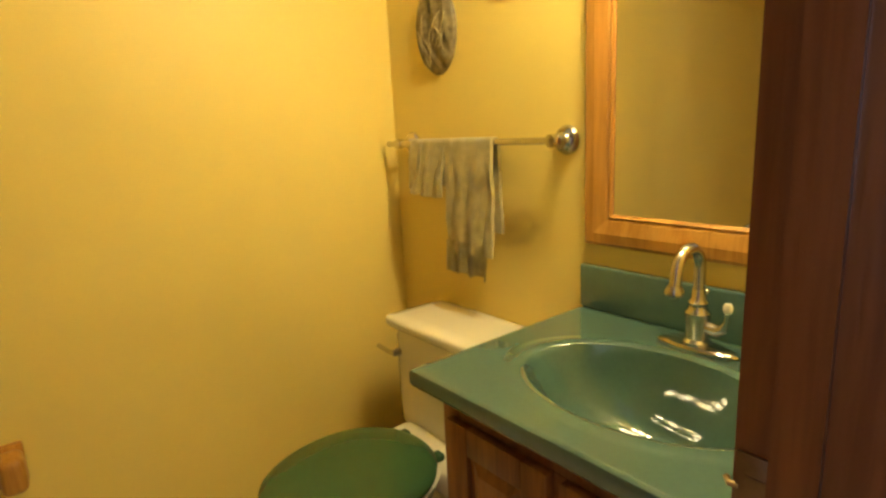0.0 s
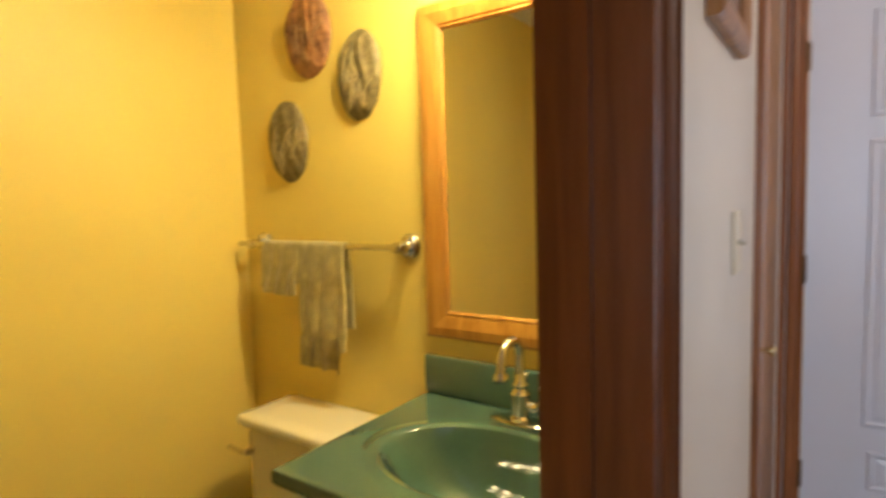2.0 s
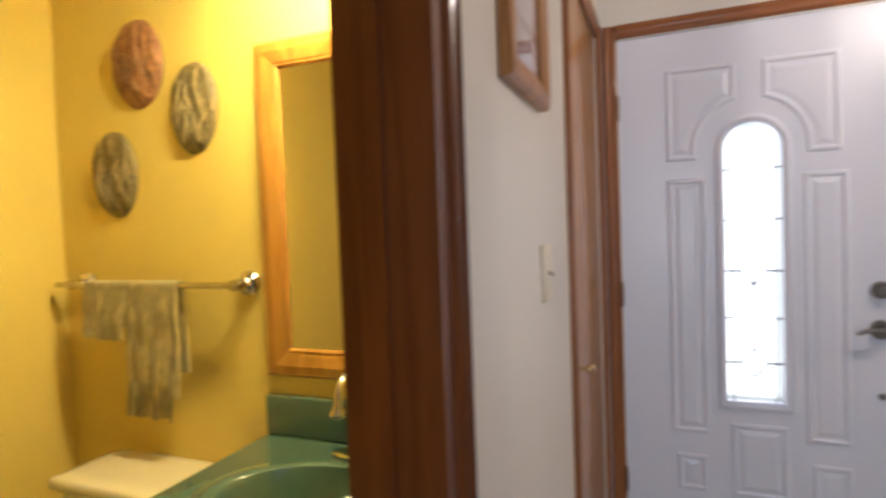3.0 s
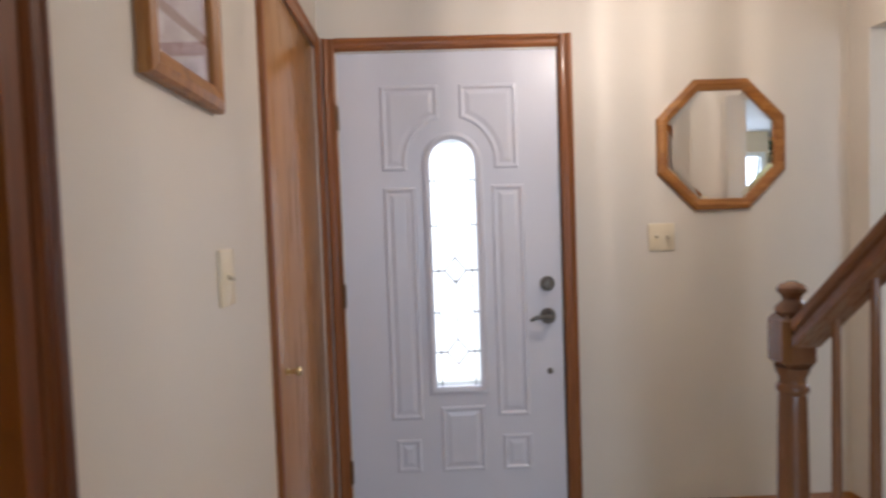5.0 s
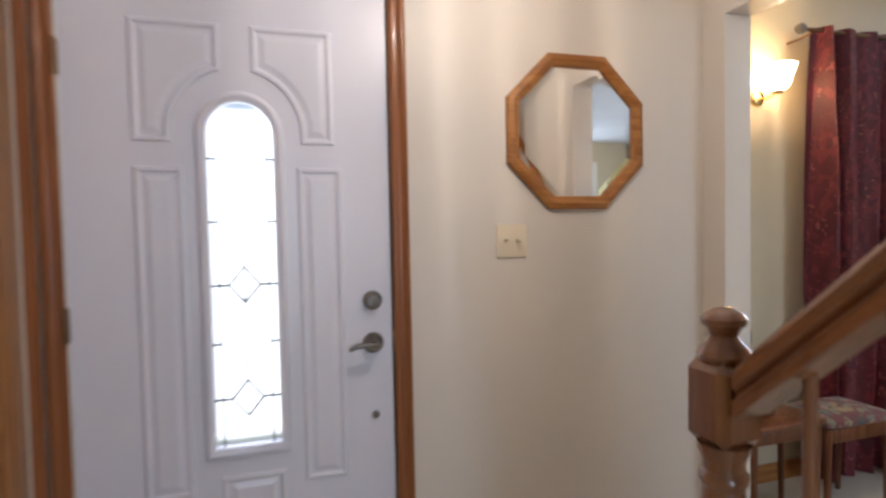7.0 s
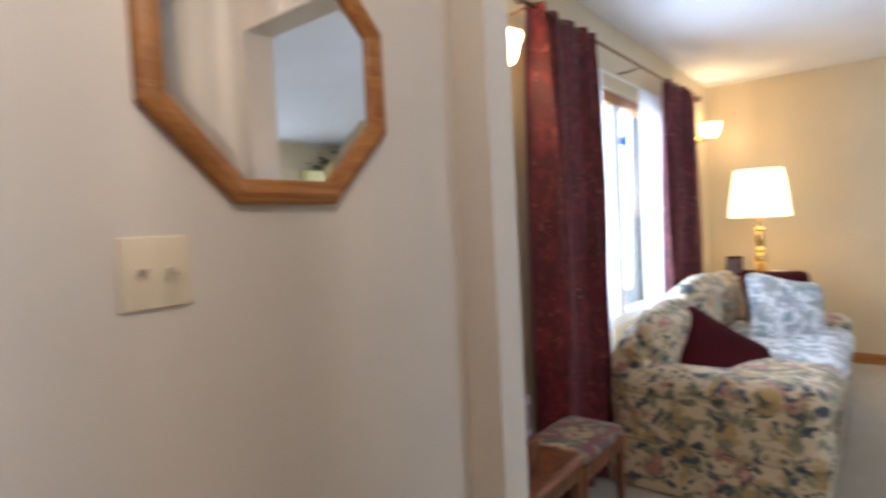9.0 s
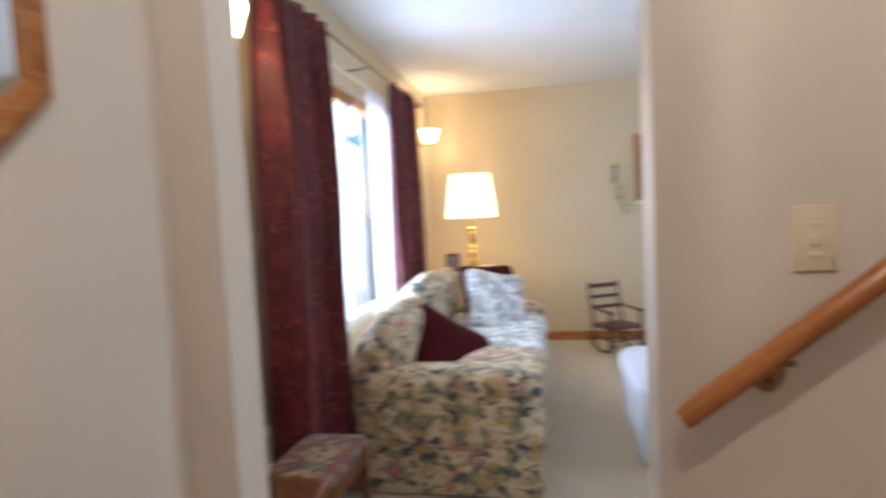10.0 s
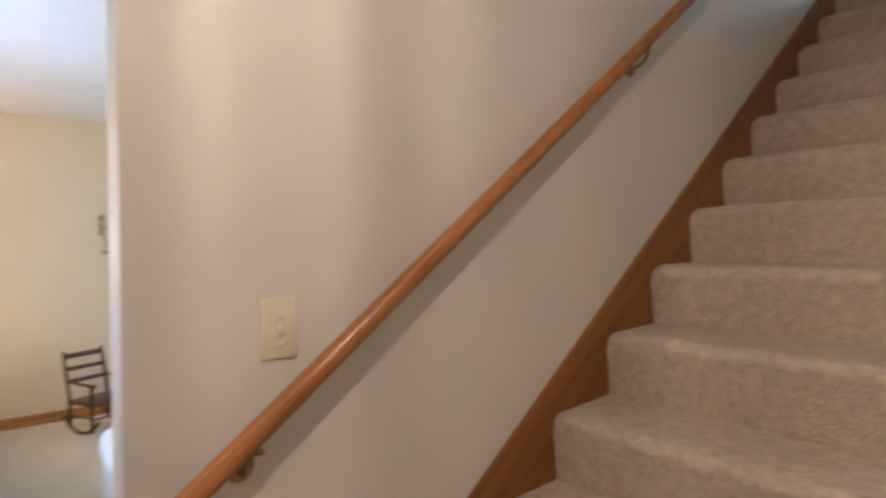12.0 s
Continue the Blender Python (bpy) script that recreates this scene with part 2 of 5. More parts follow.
PORCELAIN = surface("bone porcelain", (0.80, 0.74, 0.55), 0.06, vary=0.02, scale=5, coat=0.5)
GREEN_TOP = surface("green cultured marble", (0.068, 0.130, 0.102), 0.05, vary=0.08, scale=5, coat=0.6)
GREEN_SEAT = surface("dark green enamel", (0.022, 0.075, 0.030), 0.25, vary=0.06, scale=6)
TOWEL = surface("sage terry towel", (0.52, 0.43, 0.145), 0.95, second=(0.31, 0.25, 0.08), vary=0.16, scale=40, grain=1.0, grain_scale=420, sheen=0.4)
MIRROR = surface("mirror silver", (0.93, 0.93, 0.92), 0.005, 1.0, vary=0.0, scale=1)
MIRROR.node_tree.nodes["Principled BSDF"].inputs["Roughness"].default_value = 0.0
for l in list(MIRROR.node_tree.links):
    if l.to_socket.name == "Roughness":
        MIRROR.node_tree.links.remove(l)
FROSTED = glass("textured door glass", 0.35)
CLEAR = glass("window glass")
LEAD = surface("lead came", (0.12, 0.12, 0.13), 0.45, 0.8, vary=0.1, scale=40)
BURGUNDY = damask("burgundy damask", (0.105, 0.007, 0.013), (0.23, 0.022, 0.030), (0.34, 0.085, 0.070))
MAROON = surface("maroon velvet", (0.066, 0.0055, 0.009), 0.9, vary=0.2, scale=9, grain=0.5, grain_scale=300, spec=0.12)
SHEER = sheer("sheer white voile")
CHINTZ = floral("floral chintz", (0.64, 0.53, 0.37))
# Lit copy of the chintz: bluish window light put into its colours
CHINTZ_DAYLIT = floral("floral chintz paled by daylight", (0.86, 0.87, 0.88), 1.0, 0.50, (0.46, 0.62, 0.74))
TAPESTRY = floral("floral tapestry", (0.17, 0.045, 0.045), 0.85)
SHADE = glow("lamp shade linen", (1.0, 0.80, 0.52), 4.5)
BULB_WARM = glow("warm bulb", (1.0, 0.78, 0.46), 70.0)
BULB_BATH = glow("bathroom globe bulb", (1.0, 0.855, 0.50), 285.0)
# Glow of the unseen bell shades added round the vanity bulbs
ADDED_SHADE = glow("added bathroom bell shade", (1.0, 0.855, 0.50), 46.0)
CLOTH_WHITE = surface("white table cloth", (0.80, 0.77, 0.70), 0.85, vary=0.04, scale=12, grain=0.3, grain_scale=300)
LEAF = surface("dark green leaf", (0.035, 0.085, 0.030), 0.5, vary=0.2, scale=18)
PINK = surface("lilac painted lattice", (0.36, 0.27, 0.31), 0.5, vary=0.1, scale=18)
BLUE_GLASS = glass("blue glass", 0.05, (0.05, 0.16, 0.95))
STONEWARE_A = surface("green brown carved plaque", (0.25, 0.20, 0.09), 0.6, vary=0.2, scale=38, grain=1.0, grain_scale=60, second=(0.075, 0.055, 0.018))
STONEWARE_B = surface("red brown carved plaque", (0.42, 0.20, 0.085), 0.6, vary=0.2, scale=32, grain=1.0, grain_scale=60, second=(0.11, 0.045, 0.020))
STEM = surface("pale carved stem", (0.40, 0.33, 0.16), 0.6, vary=0.2, scale=30, second=(0.20, 0.15, 0.06))
STEM_RED = surface("red brown carved stem", (0.36, 0.20, 0.085), 0.6, vary=0.2, scale=30, second=(0.16, 0.08, 0.03))
PRINT = surface("framed print paper", (0.52, 0.46, 0.50), 0.5, vary=0.2, scale=9, second=(0.16, 0.10, 0.12))
GRASS = surface("lawn", (0.09, 0.13, 0.045), 0.9, vary=0.2, scale=1.5, grain=0.8, grain_scale=60)


# ---- mesh helpers ----
def put(name, bm, material, parent=None, label="", smooth=False, at=None):
    me = bpy.data.meshes.new(name)
    bmesh.ops.recalc_face_normals(bm, faces=bm.faces)
    bm.to_mesh(me)
    bm.free()
    me.materials.append(material)
    if smooth:
        for p in me.polygons:
            p.use_smooth = True
        me.set_sharp_from_angle(angle=radians(35))
    ob = new(name, me)
    if parent:
        ob.parent = parent
    if at:
        ob.location = at
    if label:
        ob["label"] = label
    return ob


def part(name, bm, material, parent, label="", smooth=True):
    return put(name, bm, material, parent, label, smooth)


def thing(name, at, turn, label, category, group="", kind=""):
    ob = new(name)
    ob.empty_display_size = 0.1
    ob.matrix_world = pose(*at, 0, 0, turn)
    return tagged(ob, label, category, group, kind)


def box(lo, hi, bevel=0.0, seg=2, bm=None):
    own = bm is None
    b = bmesh.new()
    bmesh.ops.create_cube(b, size=1.0)
    for v in b.verts:
        v.co = Vector([lo[i] + (v.co[i] + 0.5) * (hi[i] - lo[i]) for i in range(3)])
    if bevel:
        bmesh.ops.bevel(b, geom=b.edges[:], offset=bevel, segments=seg, profile=0.5, affect="EDGES")
    if own:
        return b
    merge(bm, b)
    return bm


def merge(bm, other):
    me = bpy.data.meshes.new("tmp")
    other.to_mesh(me)
    other.free()
    bm.from_mesh(me)
    bpy.data.meshes.remove(me)
    return bm


def boxes(*list_of, bevel=0.0):
    bm = bmesh.new()
    for lo, hi in list_of:
        box(lo, hi, bevel, bm=bm)
    return bm


def prism(poly, axis, a, b, bevel=0.0):
    """A polygon (two coordinates, in the order of the other two axes) drawn out along one axis."""
    bm = bmesh.new()
    k = "xyz".index(axis)
    rest = [i for i in range(3) if i != k]

    def at(p, d):
        co = [0, 0, 0]
        co[rest[0]], co[rest[1]], co[k] = p[0], p[1], d
        return co
    lo, hi = [bm.verts.new(at(p, a)) for p in poly], [bm.verts.new(at(p, b)) for p in poly]
    bm.faces.new(lo), bm.faces.new(hi[::-1])
    for i in range(len(poly)):
        j = (i + 1) % len(poly)
        bm.faces.new((lo[i], hi[i], hi[j], lo[j]))
    if bevel:
        bmesh.ops.bevel(bm, geom=bm.edges[:], offset=bevel, segments=2, profile=0.5, affect="EDGES")
    return bm


def lathe(profile, steps=24, centre=(0, 0, 0), axis="z", squash=(1, 1)):
    """Turned shape: (radius, height) pairs round an axis."""
    bm = bmesh.new()
    rows = []
    for r, h in profile:
        row = []
        for i in range(steps):
            a = 2 * math.pi * i / steps
            u, v = r * math.cos(a) * squash[0], r * math.sin(a) * squash[1]
            co = {"z": (u, v, h), "y": (u, h, v), "x": (h, u, v)}[axis]
            row.append(bm.verts.new(Vector(co) + Vector(centre)))
        rows.append(row)
    for p, q in zip(rows, rows[1:]):
        for i in range(steps):
            j = (i + 1) % steps
            bm.faces.new((p[i], p[j], q[j], q[i]))
    bm.faces.new(rows[0][::-1]), bm.faces.new(rows[-1])
    return bm


def tube(points, radius, steps=10, radii=None):
    """A round bar through points."""
    bm = bmesh.new()
    pts = [Vector(p) for p in points]
    rows = []
    side = None
    for i, p in enumerate(pts):
        d = (pts[min(i + 1, len(pts) - 1)] - pts[max(i - 1, 0)]).normalized()
        if side is None:
            side = d.orthogonal().normalized()
        side = (side - d * side.dot(d)).normalized()
        up = d.cross(side)
        r = radii[i] if radii else radius
        rows.append([bm.verts.new(p + (side * math.cos(2 * math.pi * k / steps) + up * math.sin(2 * math.pi * k / steps)) * r) for k in range(steps)])
    for p, q in zip(rows, rows[1:]):
        for i in range(steps):
            j = (i + 1) % steps
            bm.faces.new((p[i], p[j], q[j], q[i]))
    bm.faces.new(rows[0][::-1]), bm.faces.new(rows[-1])
    return bm


def soft(lo, hi, r=0.05, puff=0.0, n=10, lump=0.0, seed=0):
    """An upholstered block: rounded, swollen faces with slight lumps."""
    bm = bmesh.new()
    lo, hi = Vector(lo), Vector(hi)
    bmesh.ops.create_cube(bm, size=2.0)
    bmesh.ops.subdivide_edges(bm, edges=bm.edges[:], cuts=n, use_grid_fill=True)
    c, h = (lo + hi) / 2, (hi - lo) / 2
    r = min(r, *h) * 0.999
    for v in bm.verts:
        u = v.co.copy()
        p = Vector([math.copysign(abs(u[i]) ** 0.85, u[i]) * h[i] for i in range(3)])
        core = Vector([max(-h[i] + r, min(h[i] - r, p[i])) for i in range(3)])
        d = p - core
        if d.length > 1e-9:
            d.normalize()
        q = core + d * r
        if puff:
            for i in range(3):
                j, k = (i + 1) % 3, (i + 2) % 3
                q[i] += math.copysign(puff * max(0, 1 - u[j] ** 2) * max(0, 1 - u[k] ** 2), u[i]) if abs(u[i]) > 0.98 else 0
        if lump:
            q += d * noise.noise((q + c) * 5 + Vector((seed, seed, 0))) * lump
        v.co = c + q
    return bm


def ring(outer, inner, at, depth, lift=0.0):
    """A frame between two outlines of equal count; at(u, v, d) gives the place, d standing out of the wall."""
    bm = bmesh.new()
    n = len(outer)
    mid = [((o[0] * 0.55 + i[0] * 0.45), (o[1] * 0.55 + i[1] * 0.45)) for o, i in zip(outer, inner)]
    loops = [[bm.verts.new(at(*p, 0)) for p in outer], [bm.verts.new(at(*p, depth * 0.7)) for p in outer],
             [bm.verts.new(at(o[0] * 0.88 + i[0] * 0.12, o[1] * 0.88 + i[1] * 0.12, depth)) for o, i in zip(outer, inner)],
             [bm.verts.new(at(*p, depth + lift)) for p in mid],
             [bm.verts.new(at(o[0] * 0.1 + i[0] * 0.9, o[1] * 0.1 + i[1] * 0.9, depth * 0.8)) for o, i in zip(outer, inner)],
             [bm.verts.new(at(*p, depth * 0.6)) for p in inner], [bm.verts.new(at(*p, 0)) for p in inner]]
    for a, b in zip(loops, loops[1:] + loops[:1]):
        for i in range(n):
            j = (i + 1) % n
            bm.faces.new((a[i], a[j], b[j], b[i]))
    return bm


def rect(u0, u1, v0, v1):
    return [(u0, v0), (u1, v0), (u1, v1), (u0, v1)]


def structure(ob, label, category):
    return tagged(ob, label, category, kind="structure")


# ---- large structure ----
H = 2.44
structure(put("ground", boxes(((-400, -400, -0.35), (400, 400, -0.30))), GRASS), "green lawn around the house reaching the horizon", "ground")
structure(put("floor", boxes(((0, -5.6, -0.3), (2.245, 0.0, 0.0))), VINYL), "cream vinyl floor of the entrance hall", "floor")
structure(put("floor_living_room", boxes(((2.245, -5.0, -0.3), (6.6, 0.33, 0.0))), CARPET_LIVING), "pale beige carpet of the living room", "floor")
structure(put("floor_bathroom", boxes(((-1.505, -4.7, -0.3), (0.0, -1.165, 0.0))), VINYL), "cream vinyl floor of the small bathroom", "floor")

structure(put("wall_front", boxes(((-0.12, 0, -0.3), (0.060, 0.15, H)), ((1.010, 0, -0.3), (2.365, 0.15, H)), ((0.060, 0, 2.050), (1.010, 0.15, H))), PAINT_HALL),
          "cream painted front wall with the entrance door opening", "wall")
structure(put("wall_hall_west", boxes(((-0.12, -5.6, 0), (0, -2.53, H)), ((-0.12, -1.74, 0), (0, -0.80, H)), ((-0.12, -0.075, 0), (0, 0, H)),
                                      ((-0.12, -2.53, 2.05), (0, -1.74, H)), ((-0.12, -0.80, 2.045), (0, -0.075, H))), PAINT_HALL),
          "cream painted hall wall with bathroom and closet openings", "wall")
structure(put("wall_bathroom_east", boxes(((-0.128, -4.7, 0), (-0.1205, -2.53, H)), ((-0.128, -1.74, 0), (-0.1205, -1.165, H)), ((-0.128, -2.53, 2.05), (-0.1205, -1.74, H))), PAINT_BATH),
          "golden yellow bathroom wall beside the door", "wall")
structure(put("wall_bathroom_north", boxes(((-1.60, -1.165, 0), (-0.12, -1.06, H))), PAINT_BATH), "golden yellow bathroom wall behind the vanity", "wall")
structure(put("wall_bathroom_west", boxes(((-1.62, -4.7, 0), (-1.505, -1.165, H))), PAINT_BATH), "golden yellow bathroom side wall", "wall")
structure(put("wall_bathroom_south", boxes(((-1.62, -4.8, 0), (-0.12, -4.7, H))), PAINT_BATH), "golden yellow bathroom back wall", "wall")
structure(put("wall_partition", boxes(((2.245, -6.2, 0), (2.365, -0.98, 5.0)), ((2.245, -0.98, 2.05), (2.365, -0.11, 5.0)), ((2.245, -0.11, 0), (2.365, 0.0, 5.0)), ((2.350, 0.0, 0), (2.366, 0.33, H)))
              , PAINT_HALL), "cream wall between stairs and living room with a wide opening", "wall")
structure(put("wall_living_north", boxes(((2.365, 0.33, -0.3), (3.45, 0.48, H)), ((5.25, 0.33, -0.3), (6.72, 0.48, H)), ((3.45, 0.33, -0.3), (5.25, 0.48, 0.62)), ((3.45, 0.33, 2.03), (5.25, 0.48, H))), PAINT_LIVING),
          "warm cream living room wall with the front window", "wall")
structure(put("wall_living_east", boxes(((6.6, -5.0, -0.3), (6.72, 0.33, H))), PAINT_LIVING), "warm cream far wall of the living room", "wall")
structure(put("wall_living_south", boxes(((2.365, -5.12, -0.3), (3.1, -5.0, H)), ((5.0, -5.12, -0.3), (6.72, -5.0, H)), ((3.1, -5.12, 2.15), (5.0, -5.0, H)), ((3.1, -5.12, -0.3), (5.0, -5.0, 0.2))), PAINT_LIVING),
          "warm cream living room wall with a large window", "wall")
structure(put("wall_hall_south", boxes(((-0.12, -5.72, 0), (0.2, -5.6, H)), ((1.0, -5.72, 0), (1.2, -5.6, H)), ((0.2, -5.72, 2.1), (1.0, -5.6, H)), ((0.2, -5.72, 0), (1.0, -5.6, 0.45))), PAINT_HALL), "cream wall closing the back hall", "wall")
structure(put("wall_stairwell", boxes(((1.10, -6.2, 2.60), (1.20, -1.95, 5.0)), ((1.20, -2.05, 2.60), (2.245, -1.95, 5.0)), ((1.20, -6.2, 2.60), (1.38, -6.08, 5.0)), ((2.06, -6.2, 2.60), (2.245, -6.08, 5.0)),
                                      ((1.38, -6.2, 2.60), (2.06, -6.08, 2.95)), ((1.38, -6.2, 4.2), (2.06, -6.08, 5.0))), PAINT_HALL), "cream upper walls around the stairwell", "wall")
structure(put("wall_closet", boxes(((-0.75, -1.06, 0), (-0.12, -0.98, H)), ((-0.75, 0.0, 0), (-0.12, 0.15, H)), ((-0.83, -1.06, 0), (-0.75, 0.15, H))), PAINT_HALL), "plain cream walls of the hall closet", "wall")
structure(put("ceiling", boxes(((-0.12, -5.72, H), (1.20, 0.15, 2.60)), ((1.20, -1.95, H), (2.245, 0.15, 2.60))), PAINT_CEIL), "white hall ceiling", "ceiling")
structure(put("ceiling_living_room", boxes(((2.365, -5.12, 2.42), (6.72, 0.48, 2.55))), PAINT_CEIL), "white textured living room ceiling", "ceiling")
structure(put("ceiling_bathroom", boxes(((-1.62, -4.8, H), (-0.12, -1.06, 2.55))), PAINT_CEIL), "white bathroom ceiling", "ceiling")
structure(put("ceiling_stairwell", boxes(((1.10, -6.2, 5.0), (2.365, -1.95, 5.1))), PAINT_CEIL), "white ceiling above the stairs", "ceiling")
structure(put("floor_landing", boxes(((1.20, -6.08, 2.45), (2.245, -4.18, 2.632))), CARPET), "beige carpeted upstairs landing", "floor")


def casing(name, label, pieces):
    """Moulded door casing: each piece is (axis, a, b, base corner, width direction, out direction, material)."""
    ob = thing(name, (0, 0, 0), 0, label, "door casing", kind="structure")
    for axis, a, b, poly, material in pieces:
        part("casing_board", prism(poly, axis, a, b), material, ob)
    return ob


def moulding(u0, u1, wall, out):
    """Casing section across its width: thick outer edge, hollow, thin inner edge. u0 is the outer edge."""
    s = 1 if out > 0 else -1
    w = u1 - u0
    pts = ((0, 0), (0, 0.016), (0.10, 0.018), (0.24, 0.018), (0.34, 0.013), (0.62, 0.010), (0.74, 0.012), (0.92, 0.009), (1, 0.006), (1, 0))
    return [(u0 + w * a, wall + s * d) for a, d in pts]


def flip(poly):
    return [(b, a) for a, b in poly]


# front door casing on y = 0, closet and bathroom casings on x = 0
casing("trim_front_door", "honey oak casing round the white front door", [
    ("z", 0.0, 2.092, moulding(1.054, 1.000, 0, -1), CASE_Z), ("z", 0.0, 2.092, moulding(0.022, 0.072, 0, -1), CASE_Z),
    ("x", 0.0725, 0.9995, flip([(z, y) for z, y in moulding(2.092, 2.040, 0, -1)]), CASE_X)])
casing("trim_closet", "honey oak casing round the closet door", [
    ("z", 0.0, 2.092, flip([(y, x) for y, x in moulding(-0.860, -0.806, 0, 1)]), CASE_Z), ("z", 0.0, 2.092, flip([(y, x) for y, x in moulding(-0.022, -0.070, 0, 1)]), CASE_Z),
    ("y", -0.8055, -0.0705, flip(moulding(2.092, 2.038, 0, 1)), CASE_Y)])
casing("trim_bathroom_door", "dark stained casing and jamb of the bathroom doorway", [
    ("z", 0.0, 2.10, flip([(y, x) for y, x in moulding(-1.708, -1.739, 0, 1)]), WALNUT_Z), ("z", 0.0, 2.10, flip([(y, x) for y, x in moulding(-2.61, -2.54, 0, 1)]), WALNUT_Z),
    ("y", -2.5395, -1.7305, flip(moulding(2.105, 2.035, 0, 1)), WALNUT_Z),
    ("z", 0.0, 2.046, [(-0.126, -1.770), (0.004, -1.770), (0.004, -1.7405), (-0.126, -1.7405)], WALNUT_Z),
    ("z", 0.0, 2.033, [(-0.097, -1.776), (-0.060, -1.776), (-0.060, -1.7705), (-0.097, -1.7705)], WALNUT_Z),
    ("z", 0.0, 2.046, [(-0.126, -2.5295), (0.004, -2.5295), (0.004, -2.513), (-0.126, -2.513)], WALNUT_Z),
    ("y", -2.5125, -1.7705, [(-0.126, 2.034), (0.004, 2.034), (0.004, 2.0495), (-0.126, 2.0495)], WALNUT_Z),
    ("z", 0.0, 2.10, flip([(y, x) for y, x in moulding(-1.672, -1.738, -0.1285, -1)]), WALNUT_Z)])
strike = thing("strike_plate", (-0.106, -1.770, 0.915), 0, "small brass strike plate on the dark door jamb", "strike plate")
part("plate", box((-0.017, -0.0035, -0.034), (0.017, -0.0004, 0.034), 0.001), BRONZE, strike)
part("lip", tube([(-0.014, -0.002, 0.0), (-0.022, -0.003, 0.0), (-0.027, 0.004, 0.0)], 0.003, 8), AGED, strike)
part("latch_hole", box((-0.009, -0.0042, -0.014), (0.010, -0.0036, 0.014)), BRONZE, strike)

base = [("x", 1.056, 2.244, [(-0.016, 0.0), (0, 0.0), (0, 0.085), (-0.008, 0.085), (-0.016, 0.070)], OAK_X),
        ("y", -0.108, -0.018, [(2.229, 0.0), (2.2445, 0.0), (2.2445, 0.085), (2.237, 0.085), (2.229, 0.070)], OAK_Y),
        ("x", 2.229, 2.381, [(-0.126, 0.0), (-0.1105, 0.0), (-0.1105, 0.085), (-0.118, 0.085), (-0.126, 0.070)], OAK_X),
        ("y", -4.98, 0.31, [(6.599, 0.0), (6.584, 0.0), (6.584, 0.070), (6.591, 0.085), (6.599, 0.085)], OAK_Y),
        ("x", 2.37, 6.58, [(0.329, 0.0), (0.314, 0.0), (0.314, 0.070), (0.321, 0.085), (0.329, 0.085)], OAK_X),
        ("y", -1.66, -0.862, [(0.0005, 0.0), (0.015, 0.0), (0.015, 0.070), (0.008, 0.085), (0.0005, 0.085)], OAK_Y)]
sk = thing("baseboard", (0, 0, 0), 0, "honey oak baseboard along the walls", "baseboard", kind="structure")
for axis, a, b, poly, material in base:
    part("board", prism(poly, axis, a, b), material, sk)


# ---- front door ----
def arch(off, steps=16):
    """Outline of the door's tall window: straight foot, round head; off widens it."""
    cx, r, foot, spring = 0.542, 0.097 + off, 0.622 - off, 1.575
    pts = [(cx - r, foot), (cx + r, foot)]
    for i in range(steps + 1):
        a = math.pi * i / steps
        pts.append((cx + r * math.cos(a), spring + r * math.sin(a)))
    return pts


def front_at(u, v, d):
    return (u, 0.004 - d, v)


def raised_panel(outline, parent):
    """Embossed door panel: a bead, a hollow and a raised field."""
    bm = bmesh.new()
    n = len(outline)
    area = sum(outline[i][0] * outline[(i + 1) % n][1] - outline[(i + 1) % n][0] * outline[i][1] for i in range(n))
    line = outline if area > 0 else outline[::-1]

    def shrunk(d):
        pts = []
        for i in range(n):
            p, q, r = Vector(line[i - 1]), Vector(line[i]), Vector(line[(i + 1) % n])
            e0, e1 = (q - p).normalized(), (r - q).normalized()
            n0, n1 = Vector((-e0.y, e0.x)), Vector((-e1.y, e1.x))
            m = (n0 + n1).normalized()
            pts.append(q + m * d / max(m.dot(n0), 0.5))
        return pts
    rows = [[bm.verts.new(front_at(p[0], p[1], h)) for p in shrunk(d)] for d, h in ((0.0, 0.0005), (0.004, 0.006), (0.013, 0.007), (0.019, 0.001), (0.026, 0.001), (0.042, 0.0055))]
    for a, b in zip(rows, rows[1:]):
        for i in range(n):
            bm.faces.new((a[i], a[(i + 1) % n], b[(i + 1) % n], b[i]))
    bm.faces.new(rows[-1])
    return part("panel", bm, DOOR_WHITE, parent, smooth=False)


door = thing("door_1", (0, 0, 0), 0, "white panelled front door with arched leaded glass", "front door", kind="structure")
left = [(0.078, 0.012), (0.542, 0.012), (0.542, 0.622), (0.445, 0.622)] + [(0.542 - 0.097 * math.cos(math.pi / 2 * i / 8), 1.575 + 0.097 * math.sin(math.pi / 2 * i / 8)) for i in range(9)] + [(0.542, 2.034), (0.078, 2.034)]
right = [(0.542 + (0.542 - u) if u != 0.078 else 0.993, v) for u, v in left]
slab = prism(left, "y", 0.004, 0.048)
merge(slab, prism(right, "y", 0.004, 0.048))
part("slab", slab, DOOR_WHITE, door, smooth=False)


def corner_panel(mirror):
    s = lambda u: (1.071 - u) if mirror else u
    pts = [(0.251, 1.897), (0.251, 1.545), (0.352, 1.545)]
    for i in range(9):
        a = math.radians(171 - i * 65.7 / 8)
        pts.append((0.542 + 0.19 * math.cos(a), 1.575 + 0.19 * math.sin(a)))
    pts.append((0.492, 1.897))
    return [(s(u), v) for u, v in pts]


